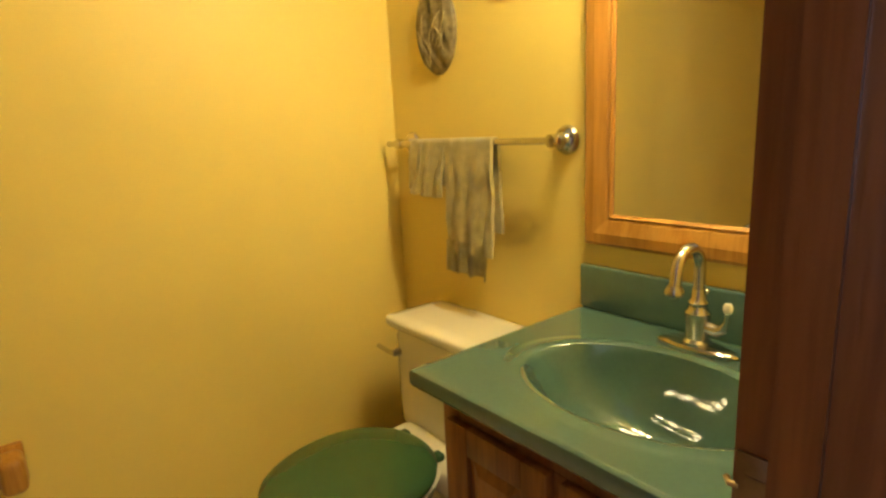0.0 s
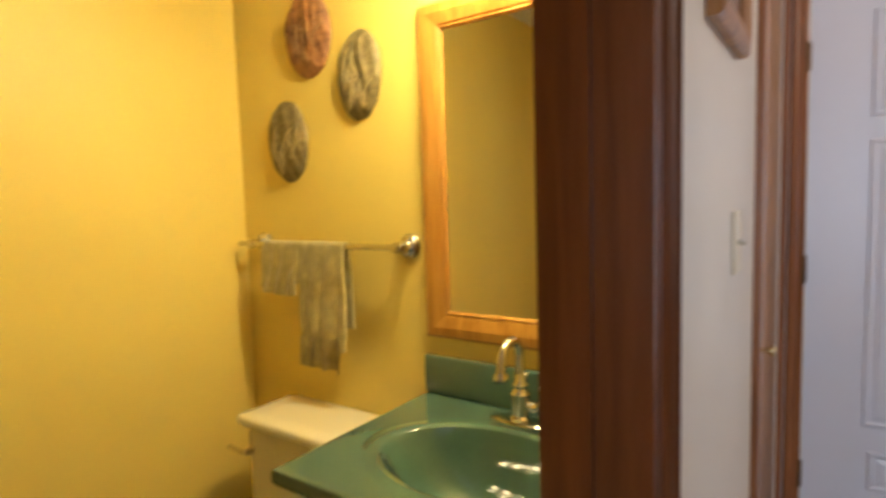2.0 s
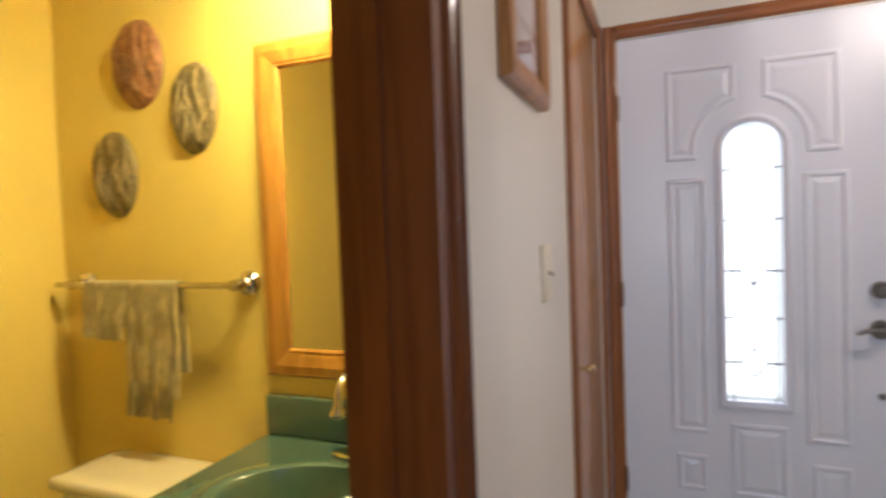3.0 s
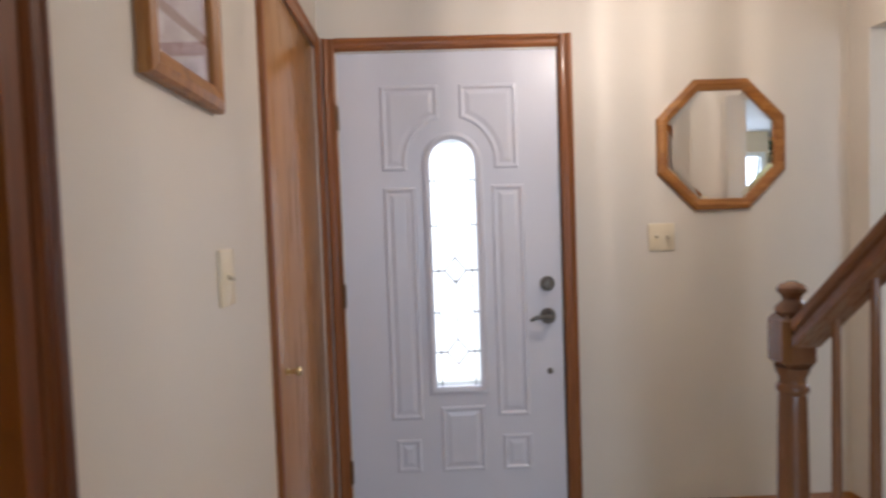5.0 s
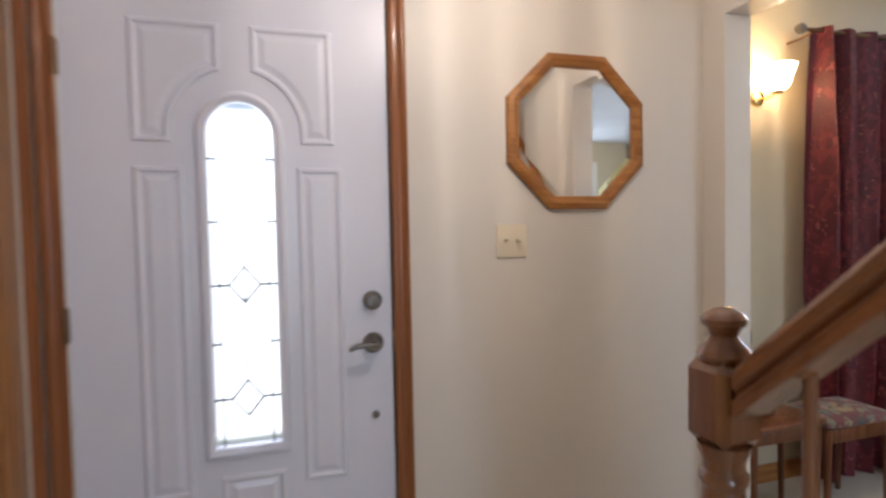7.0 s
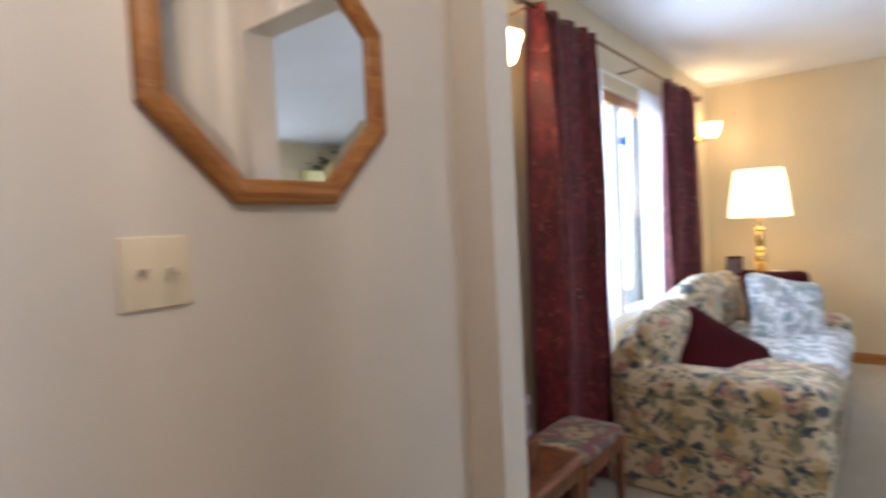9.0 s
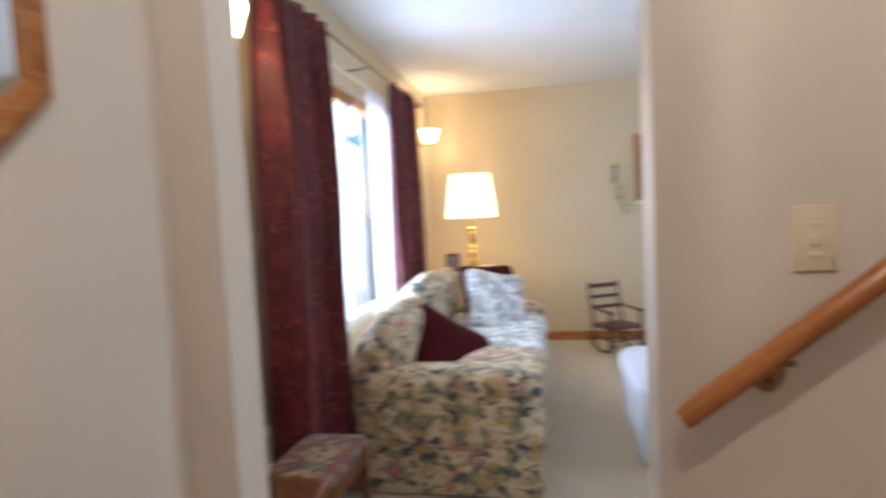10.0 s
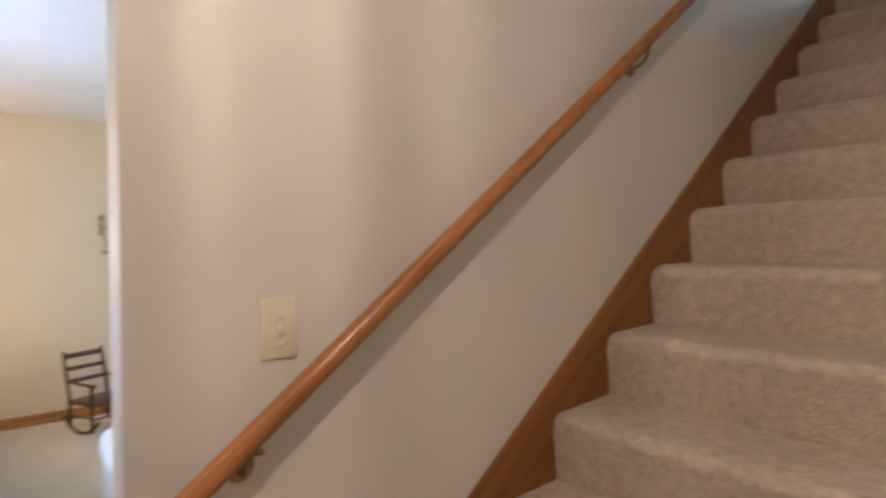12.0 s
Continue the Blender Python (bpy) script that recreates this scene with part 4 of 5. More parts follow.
faucet = thing("faucet", (-0.418, -1.252, 0.8025), 0, "brushed nickel gooseneck faucet with side lever", "faucet")
part("base_plate", lathe([(0.078, 0.0), (0.080, 0.003), (0.078, 0.007), (0.070, 0.010), (0.0, 0.011)], 36, squash=(1, 0.34)), CHROME, faucet)
part("body", lathe([(0.024, 0.010), (0.025, 0.016), (0.020, 0.022), (0.021, 0.050), (0.023, 0.066), (0.023, 0.072), (0.018, 0.078), (0.016, 0.086), (0.018, 0.092), (0.0125, 0.100), (0.0115, 0.118)], 28), CHROME, faucet)
sp = [(0, 0, 0.112)] + [(0, -0.042 + 0.042 * math.cos(math.radians(a)), 0.158 + 0.042 * math.sin(math.radians(a))) for a in range(0, 185, 15)] + [(-0.001, -0.086, 0.138)]
part("spout", tube(sp, 0.0105, 16), CHROME, faucet)
part("aerator", lathe([(0.011, 0.142), (0.016, 0.134), (0.017, 0.128), (0.015, 0.122), (0.0, 0.1215)], 20, (-0.001, -0.087, 0)), CHROME, faucet)
arm = part("lever_arm", tube([(0.018, 0.0, 0.046), (0.036, 0.0, 0.044), (0.048, -0.002, 0.050), (0.054, -0.004, 0.066), (0.056, -0.005, 0.083)], 0.006, 12, [0.012, 0.012, 0.009, 0.005, 0.005]), CHROME, faucet)
part("lever_ball", lathe([(0.0, 0.080), (0.006, 0.083), (0.0085, 0.089), (0.0085, 0.095), (0.006, 0.101), (0.0, 0.102)], 18, (0.056, -0.005, 0)), PORCELAIN, arm, "pale ceramic lever tip")
part("lift_rod", tube([(0.0, 0.028, 0.010), (0.0, 0.028, 0.100)], 0.0025, 8), CHROME, faucet)
part("rod_knob", lathe([(0.0, 0.098), (0.006, 0.102), (0.006, 0.108), (0.0, 0.112)], 14, (0.0, 0.028, 0)), CHROME, faucet)

bath_mirror = thing("bathroom_mirror", (0, 0, 0), 0, "tall rectangular mirror in a golden oak frame", "mirror")
part("frame", ring(rect(-0.728, -0.145, 0.955, 1.804), rect(-0.664, -0.209, 1.019, 1.742), lambda u, v, d: (u, -1.166 - d, v), 0.022, 0.002), OAK_GOLD_Z, bath_mirror, smooth=False)
part("inner_bead", ring(rect(-0.666, -0.207, 1.017, 1.744), rect(-0.656, -0.217, 1.027, 1.734), lambda u, v, d: (u, -1.168 - d, v), 0.014, 0.002), OAK_GOLD_Z, bath_mirror, smooth=False)
part("mirror_glass", box((-0.660, -1.1745, 1.023), (-0.213, -1.1690, 1.738)), MIRROR, bath_mirror, smooth=False)

bar_light = thing("vanity_light", (0, 0, 0), 0, "vanity light bar with added bell shades above mirror", "wall light")
LIGHT_Z = 2.10
part("back_plate", box((-0.630, -1.188, LIGHT_Z - 0.05), (-0.170, -1.1655, LIGHT_Z + 0.05), 0.008), CHROME, bar_light)
for u in (-0.530, -0.400, -0.270):
    part("arm", tube([(u, -1.188, LIGHT_Z), (u, -1.30, LIGHT_Z + 0.015), (u, -1.39, LIGHT_Z + 0.020), (u, -1.415, LIGHT_Z + 0.008), (u, -1.415, LIGHT_Z - 0.012)], 0.009, 10), CHROME, bar_light)
    # bell shade is unseen, added to dim the upper walls and throw light down
    part("added_bell_shade", lathe([(0.026, LIGHT_Z - 0.010), (0.034, LIGHT_Z - 0.018), (0.042, LIGHT_Z - 0.045), (0.060, LIGHT_Z - 0.082), (0.056, LIGHT_Z - 0.082), (0.038, LIGHT_Z - 0.045), (0.030, LIGHT_Z - 0.022), (0.0, LIGHT_Z - 0.019)], 24, (u, -1.415, 0)), ADDED_SHADE, bar_light, "unseen bell shade added to steer the light down")
    part("bulb", lathe([(0.012, LIGHT_Z - 0.020), (0.014, LIGHT_Z - 0.034), (0.026, LIGHT_Z - 0.052), (0.033, LIGHT_Z - 0.078), (0.026, LIGHT_Z - 0.100), (0.012, LIGHT_Z - 0.110), (0.0, LIGHT_Z - 0.112)], 20, (u, -1.415, 0)), BULB_BATH, bar_light, "glowing round bulb")

towel_bar = thing("towel_bar", (0, 0, 0), 0, "brushed nickel towel bar with round wall plates", "towel bar")
part("bar", lathe([(0.0085, -1.462), (0.0095, -1.458), (0.0085, -1.452), (0.0085, -0.768)], 16, (0, -1.222, 1.192), "x"), CHROME, towel_bar)
for u in (-1.402, -0.788):
    p = part("post", lathe([(0.034, -1.1655), (0.035, -1.170), (0.030, -1.178), (0.020, -1.182), (0.013, -1.192), (0.012, -1.206), (0.015, -1.214), (0.015, -1.232), (0.0, -1.236)], 26, (u, 0, 1.192), "y"), CHROME, towel_bar)


def draped(name, u0, u1, front, back, label, seed):
    """Cloth folded over the bar, with wavy fall and thickness."""
    bm = bmesh.new()
    nu, pts = 26, []
    path = [(-1.222 + 0.016, 1.192 - back + back * i / 8) for i in range(9)]
    path += [(-1.222 + 0.016 * math.cos(math.radians(a)), 1.192 + 0.014 * math.sin(math.radians(a))) for a in range(20, 180, 20)]
    path += [(-1.222 - 0.016 - 0.006 * (i / 14), 1.192 - front * i / 14) for i in range(15)]
    rows = []
    for j, (y, z) in enumerate(path):
        fall = max(0.0, (1.192 - z)) / max(front, back)
        row = []
        for i in range(nu + 1):
            s = i / nu
            x = u0 + (u1 - u0) * (s + 0.03 * math.sin(6 * s + seed) * fall) - 0.012 * fall * (1 if seed % 2 else -1)
            w = 0.011 * (0.25 + fall) * math.sin(s * 9 + seed + 2 * fall) + 0.008 * noise.noise(Vector((x * 22, z * 16, seed))) + 0.003 * noise.noise(Vector((x * 70, z * 70, seed)))
            row.append(bm.verts.new((x, y - abs(w) * (1 if y < -1.222 else -0.4), z + 0.003 * fall * math.sin(s * 5 + seed))))
        rows.append(row)
    for a, b in zip(rows, rows[1:]):
        for i in range(nu):
            bm.faces.new((a[i], a[i + 1], b[i + 1], b[i]))
    bmesh.ops.recalc_face_normals(bm, faces=bm.faces)
    bmesh.ops.solidify(bm, geom=bm.faces[:], thickness=0.010)
    ob = thing(name, (0, 0, 0), 0, label, "towel")
    part("cloth", bm, TOWEL, ob)
    return ob


draped("wash_cloth", -1.320, -1.160, 0.150, 0.12, "small sage green washcloth over the towel bar", 1)
hand_towel = draped("hand_towel", -1.158, -0.975, 0.300, 0.24, "sage green terry hand towel with ruffled end", 4)
ruffle = bmesh.new()
rows = []
for j in range(8):
    row = []
    for i in range(61):
        s = i / 60
        f = j / 7
        row.append(ruffle.verts.new((-1.150 + 0.178 * s + 0.004 * math.sin(17 * s), -1.246 - 0.008 - f * 0.006 - (0.004 + 0.008 * f) * math.sin(s * 21) * (0.6 + 0.4 * math.sin(s * 8)), 0.925 - 0.090 * f + 0.006 * math.sin(s * 19) * f)))
    rows.append(row)
for a, b in zip(rows, rows[1:]):
    for i in range(60):
        ruffle.faces.new((a[i], a[i + 1], b[i + 1], b[i]))
bmesh.ops.solidify(ruffle, geom=ruffle.faces[:], thickness=0.005)
part("ruffle", ruffle, TOWEL, hand_towel)


def plaque(at, w, h, turn, material, label, seed):
    """Oval carved wall plaque: domed, with raised curling stems and a notched edge."""
    bm = bmesh.new()
    nr, na = 18, 72
    rows = []
    for j in range(nr + 1):
        f = j / nr
        row = []
        for i in range(na):
            a = 2 * math.pi * i / na
            edge = 1 + 0.030 * noise.noise(Vector((math.cos(a) * 3, math.sin(a) * 3, seed)))
            u, v = w * f * edge * math.cos(a), h * f * edge * math.sin(a)
            p = Vector((u * 16, v * 11, seed))
            swirl = math.sin(14 * (u / w) + 7 * noise.noise(p * 0.55) + 5 * (v / h))
            relief = 0.0055 * max(0.0, swirl) ** 0.6 * (1 - f ** 6) + 0.003 * noise.noise(p * 2)
            d = 0.006 + 0.016 * (1 - f ** 4) + relief if j < nr else 0.0
            row.append(bm.verts.new((u, -d, v)))
        rows.append(row)
    for a, b in zip(rows[1:], rows[2:]):
        for i in range(na):
            bm.faces.new((a[i], a[(i + 1) % na], b[(i + 1) % na], b[i]))
    c = bm.verts.new((0, -0.022, 0))
    for i in range(na):
        bm.faces.new((c, rows[1][i], rows[1][(i + 1) % na]))
    for v in rows[0]:
        bm.verts.remove(v)
    ob = put("wall_plaque", bm, material, None, "", True)
    rnd = random.Random(int(seed))
    for k in range(16):
        root = Vector((rnd.uniform(-0.55, 0.55) * w, rnd.uniform(-0.85, -0.1) * h))
        way, curl, run = rnd.uniform(0.9, 2.25), rnd.uniform(-1.5, 1.5), rnd.uniform(0.35, 0.8) * h
        line, p = [], root.copy()
        for i in range(9):
            f = i / 8
            if math.hypot(p.x / w, p.y / h) > 0.93:
                break
            g = math.hypot(p.x / w, p.y / h)
            line.append((p.x, -(0.007 + 0.016 * (1 - g ** 4) + 0.0045), p.y))
            p = p + Vector((math.cos(way + curl * f * f), math.sin(way + curl * f * f))) * (run / 8)
        if len(line) > 3:
            part("carved_stem", tube(line, 0.002, 6, [0.0012 + 0.0016 * math.sin(math.pi * i / (len(line) - 1)) for i in range(len(line))]), STEM if material is STONEWARE_A else STEM_RED, ob)
    ob.matrix_world = pose(*at, 0, turn, 0)
    return tagged(ob, label, "wall plaque", "carved wall plaques")


plaque((-1.147, -1.1655, 1.817), 0.098, 0.127, -3, STONEWARE_B, "oval carved plaque in reddish brown above towel bar", 3.0)
plaque((-0.947, -1.1655, 1.671), 0.082, 0.126, 3, STONEWARE_A, "oval carved plaque in grey green with pale leaves", 8.0)
plaque((-1.259, -1.1655, 1.512), 0.090, 0.127, -4, STONEWARE_A, "oval carved plaque in olive brown", 14.0)

toilet = thing("toilet", (-1.062, -1.175, 0), 0, "bone porcelain toilet with dark green closed seat", "toilet")
part("tank", soft((-0.215, -0.205, 0.345), (0.215, -0.010, 0.668), 0.035, 0.006, 8), PORCELAIN, toilet)
part("tank_lid", soft((-0.228, -0.222, 0.664), (0.228, -0.002, 0.706), 0.017, 0.003, 8), PORCELAIN, toilet)
lv = part("flush_lever", tube([(-0.170, -0.212, 0.600), (-0.170, -0.232, 0.600), (-0.190, -0.236, 0.600), (-0.245, -0.236, 0.604)], 0.006, 10, [0.013, 0.010, 0.007, 0.007]), CHROME, toilet, "metal flush lever")
part("bowl", lathe([(0.115, 0.0), (0.120, 0.02), (0.105, 0.10), (0.115, 0.20), (0.160, 0.31), (0.182, 0.37), (0.186, 0.385), (0.170, 0.388), (0.0, 0.380)], 36, (0, -0.475, 0), squash=(1, 1.22)), PORCELAIN, toilet)
part("bowl_deck", soft((-0.165, -0.300, 0.300), (0.165, -0.060, 0.386), 0.03, 0.0, 6), PORCELAIN, toilet)


def seat_shape(z0, z1, grow, crown):
    bm = bmesh.new()
    n = 56
    rows = []
    for s, z in ((0.0, z0), (1.0, z0), (1.03, (z0 + z1) / 2), (1.0, z1 - 0.002), (0.93, z1 + crown * 0.35), (0.6, z1 + crown * 0.8), (0.25, z1 + crown)):
        if s == 0:
            continue
        row = []
        for i in range(n):
            a = 2 * math.pi * i / n
            r = 0.187 + grow
            u, v = math.cos(a), math.sin(a)
            y = (0.228 if v < 0 else 0.195) * v
            row.append(bm.verts.new((r * s * math.copysign(abs(u) ** 0.92, u), -0.475 + y * s * (1 + grow), z)))
        rows.append(row)
    for a, b in zip(rows, rows[1:]):
        for i in range(n):
            bm.faces.new((a[i], a[(i + 1) % n], b[(i + 1) % n], b[i]))
    bm.faces.new(rows[0][::-1]), bm.faces.new(rows[-1])
    return bm


part("seat", seat_shape(0.389, 0.405, 0.0, 0.0), GREEN_SEAT, toilet)
part("seat_cover", seat_shape(0.407, 0.420, 0.004, 0.010), GREEN_SEAT, toilet, "dark green seat cover")
for u in (-0.075, 0.075):
    part("hinge_cap", soft((u - 0.016, -0.286, 0.387), (u + 0.016, -0.262, 0.408), 0.007, 0, 4), GREEN_SEAT, toilet)


holder = thing("paper_holder", (-1.504, -2.330, 0.515), 0, "golden oak toilet paper holder on the yellow wall", "paper holder")
part("wall_block", box((0.0, -0.030, -0.045), (0.022, 0.050, 0.055), 0.006), OAK_GOLD_Z, holder)
part("arm", soft((0.018, 0.0, -0.036), (0.095, 0.048, 0.046), 0.014, 0.002, 6), OAK_GOLD_Z, holder)
part("far_block", box((0.0, -0.230, -0.045), (0.022, -0.150, 0.055), 0.006), OAK_GOLD_Z, holder)
part("far_arm", soft((0.018, -0.228, -0.036), (0.095, -0.180, 0.046), 0.014, 0.002, 6), OAK_GOLD_Z, holder)
part("roller", lathe([(0.012, -0.182), (0.012, 0.002)], 14, (0.060, 0, 0.004), "y"), OAK_GOLD_Z, holder)
paper = put("toilet_paper", lathe([(0.018, -0.165), (0.052, -0.165), (0.052, -0.015), (0.018, -0.015)], 28, (0.060, 0, 0.004), "y"), CLOTH_WHITE, None, "", True, (-1.504, -2.330, 0.4735))
tagged(paper, "white toilet paper roll on the oak holder", "toilet paper")


# ---- living room: window, curtains ----
win = thing("window_1", (0, 0, 0), 0, "wide white framed living room window", "window", kind="structure")
for lo, hi in (((3.451, 0.36, 0.621), (3.51, 0.44, 2.029)), ((5.19, 0.36, 0.621), (5.249, 0.44, 2.029)), ((3.511, 0.36, 0.621), (5.189, 0.44, 0.68)), ((3.511, 0.36, 1.965), (5.189, 0.44, 2.029)),
               ((4.355, 0.365, 0.681), (4.465, 0.435, 1.964))):
    part("window_frame", box(lo, hi, 0.004), OAK_Z if lo[2] > 1.9 else WHITE_PLASTIC, win)
for a, b in ((3.511, 4.354), (4.466, 5.189)):
    pn = part("pane", box((a, 0.395, 0.681), (b, 0.401, 1.964)), CLEAR, win, smooth=False)
    pn.visible_shadow = False
win2 = thing("window_2", (0, 0, 0), 0, "large back window of the living room", "window", kind="structure")
for lo, hi in (((3.101, -5.10, 0.201), (3.16, -5.02, 2.149)), ((4.94, -5.10, 0.201), (4.999, -5.02, 2.149)), ((4.02, -5.10, 0.201), (4.08, -5.02, 2.149)), ((3.161, -5.10, 0.201), (4.019, -5.02, 0.26)), ((3.161, -5.10, 2.09), (4.019, -5.02, 2.149)), ((4.081, -5.10, 0.201), (4.939, -5.02, 0.26)), ((4.081, -5.10, 2.09), (4.939, -5.02, 2.149))):
    part("window_frame", box(lo, hi, 0.004), WHITE_PLASTIC, win2)


def drape(name, x0, x1, z0, z1, y, material, label, folds, depth, seed, category="curtain"):
    bm = bmesh.new()
    nx, nz = folds * 10, 26
    rows = []
    for j in range(nz + 1):
        f = j / nz
        z = z1 + (z0 - z1) * f
        row = []
        for i in range(nx + 1):
            s = i / nx
            spread = 1 + 0.05 * f
            x = (x0 + x1) / 2 + (s - 0.5) * (x1 - x0) * spread
            ph = 2 * math.pi * folds * (s + 0.02 * math.sin(3 * f + 7 * s + seed))
            amp = depth * (0.45 + 0.55 * min(1, f * 3)) * (0.75 + 0.25 * math.sin(s * 9 + seed))
            yy = y + amp * math.sin(ph) + 0.3 * amp * math.sin(2.3 * ph + seed + 2 * f) + 0.006 * noise.noise(Vector((x * 8, z * 3, seed)))
            row.append(bm.verts.new((x, yy, z)))
        rows.append(row)
    for a, b in zip(rows, rows[1:]):
        for i in range(nx):
            bm.faces.new((a[i], a[i + 1], b[i + 1], b[i]))
    ob = thing(name, (0, 0, 0), 0, label, category)
    part("cloth", bm, material, ob)
    return ob


drape("curtain", 3.06, 3.72, 0.03, 2.185, 0.205, BURGUNDY, "floor length burgundy damask curtain beside the window", 5, 0.062, 0.5)
drape("curtain", 4.86, 5.58, 0.03, 2.185, 0.205, BURGUNDY, "floor length burgundy damask curtain at far window side", 5, 0.062, 2.1)
drape("sheer_curtain", 3.62, 4.04, 0.10, 2.10, 0.300, SHEER, "white sheer curtain panel over the window", 8, 0.016, 1.0)
drape("sheer_curtain", 4.64, 5.06, 0.10, 2.10, 0.300, SHEER, "white sheer curtain panel drawn to one side", 8, 0.016, 3.0)
rod = thing("curtain_rod", (0, 0, 0), 0, "thin dark bronze curtain rod with ball finials", "curtain rod")
part("rod", lathe([(0.009, 3.02), (0.009, 5.66)], 12, (0, 0.205, 2.165), "x"), BRONZE, rod)
part("sheer_rod", lathe([(0.005, 3.40), (0.005, 5.40)], 10, (0, 0.300, 2.098), "x"), WHITE_PLASTIC, rod)
for u, s in ((3.02, -1), (5.66, 1)):
    part("finial", lathe([(0.010, u), (0.014, u + s * 0.008), (0.024, u + s * 0.024), (0.026, u + s * 0.036), (0.018, u + s * 0.052), (0.0, u + s * 0.058)], 18, (0, 0.205, 2.165), "x"), PEWTER, rod)
for u in (3.05, 4.36, 5.63):
    part("bracket", tube([(u, 0.329, 2.14), (u, 0.26, 2.14), (u, 0.205, 2.150)], 0.006, 8), BRONZE, rod)
catcher = put("suncatcher", lathe([(0.0, -0.05), (0.022, -0.035), (0.040, -0.008), (0.042, 0.010), (0.026, 0.036), (0.010, 0.050), (0.0, 0.054)], 20, squash=(1, 0.35)), BLUE_GLASS, None, "", True, (4.450, 0.335, 1.745))
catcher.scale = (1.25, 1.25, 1.25)
tagged(catcher, "blue glass suncatcher hanging in the window", "suncatcher")
cat_line = put("suncatcher_string", tube([(4.450, 0.338, 1.80), (4.450, 0.358, 1.968)], 0.0012, 6), LEAD)
tagged(cat_line, "thin string holding the blue glass suncatcher", "string")


SCONCE_GLASS = glow("sconce glass", (1.0, 0.82, 0.56), 16.0)


def sconce(at, label):
    ob = thing("wall_sconce", at, 0, label, "wall lamp", "brass wall sconces")
    part("wall_rose", lathe([(0.0, -0.022), (0.022, -0.021), (0.036, -0.012), (0.040, -0.001)], 22, (0, 0, 0), "y"), BRASS, ob)
    part("arm", tube([(0, -0.012, 0), (0, -0.05, -0.012), (0, -0.09, -0.006), (0, -0.115, 0.016)], 0.006, 10), BRASS, ob)
    cup = part("shade_cup", lathe([(0.0, -0.004), (0.020, -0.002), (0.026, 0.010), (0.022, 0.016), (0.0, 0.014)], 20, (0, -0.115, 0.0)), BRASS, ob)
    for k in range(12):
        petal, rows = bmesh.new(), []
        for r, z in ((0.025, 0.012), (0.040, 0.022), (0.053, 0.046), (0.060, 0.078), (0.070, 0.106), (0.076, 0.118)):
            lift = 0.010 if z > 0.11 else 0.0
            rows.append([petal.verts.new((r * math.cos(w), -0.115 + r * math.sin(w), z + lift * math.cos((w - k * math.pi / 6) * 6))) for w in [k * math.pi / 6 + radians(-12.5 + 5 * i) for i in range(6)]])
        for p, q in zip(rows, rows[1:]):
            for i in range(5):
                petal.faces.new((p[i], p[i + 1], q[i + 1], q[i]))
        bmesh.ops.solidify(petal, geom=petal.faces[:], thickness=0.002)
        part("glass_petal", petal, SCONCE_GLASS, ob, "glowing frosted glass petal")
    data = bpy.data.lights.new("sconce_bulb", "POINT")
    data.energy, data.shadow_soft_size, data.color = 5.0, 0.004, (1.0, 0.82, 0.58)
    bulb = new("sconce_bulb", data)
    bulb.location = (at[0], at[1] - 0.115, at[2] + 0.062)
    return ob


sconce((2.86, 0.329, 1.865), "brass wall sconce with glowing frosted shade")
sconce((6.14, 0.329, 1.900), "brass wall sconce glowing in the room corner")

# ---- sofa ----
sofa = thing("sofa", (3.545, 0.150, 0.0), 0, "floral chintz camelback sofa with pillows", "sofa")
L = 2.02
part("base", soft((0.03, -0.86, 0.02), (L - 0.03, -0.02, 0.40), 0.035, 0.004, 10, 0.006, 1), CHINTZ, sofa)
part("skirt", boxes(((0.012, -0.885, 0.012), (0.026, -0.015, 0.25)), ((L - 0.026, -0.885, 0.012), (L - 0.012, -0.015, 0.25)), ((0.026, -0.889, 0.012), (L - 0.026, -0.875, 0.25)), bevel=0.004), CHINTZ, sofa)
for k, (a, b) in enumerate(((0.0, 0.24), (L - 0.24, L))):
    am = part("arm", soft((a, -0.885, 0.20), (b, -0.02, 0.555), 0.075, 0.012, 12, 0.008, 3 + k), CHINTZ, sofa)
    part("arm_roll", soft((a - 0.012, -0.895, 0.43), (b + 0.005, -0.05, 0.572), 0.068, 0.008, 12, 0.008, 5 + k), CHINTZ, am)


def camelback():
    bm = bmesh.new()
    nx, rows = 56, []
    sec = [(-0.02, 0.25), (-0.02, 0.55)] + [(-0.10 + 0.08 * math.cos(math.radians(a)), 0.0 + 0.08 * math.sin(math.radians(a))) for a in range(0, 181, 20)] + [(-0.26, 0.50), (-0.30, 0.25)]
    for i in range(nx + 1):
        s = i / nx
        x = 0.04 + (L - 0.08) * s
        hump = 0.66 + 0.165 * math.sin(math.pi * min(1, max(0, s))) ** 0.55 + 0.050 * math.exp(-((s - 0.62) / 0.20) ** 2)
        row = []
        for j, (y, z) in enumerate(sec):
            zz = z + hump - 0.08 if 2 <= j <= len(sec) - 3 else z
            w = 0.010 * noise.noise(Vector((x * 4, y * 6, zz * 4)))
            row.append(bm.verts.new((x, y - 0.01 + w, zz + w)))
        rows.append(row)
    for a, b in zip(rows, rows[1:]):
        for j in range(len(sec)):
            m = (j + 1) % len(sec)
            bm.faces.new((a[j], a[m], b[m], b[j]))
    bm.faces.new(rows[0]), bm.faces.new(rows[-1][::-1])
    return bm


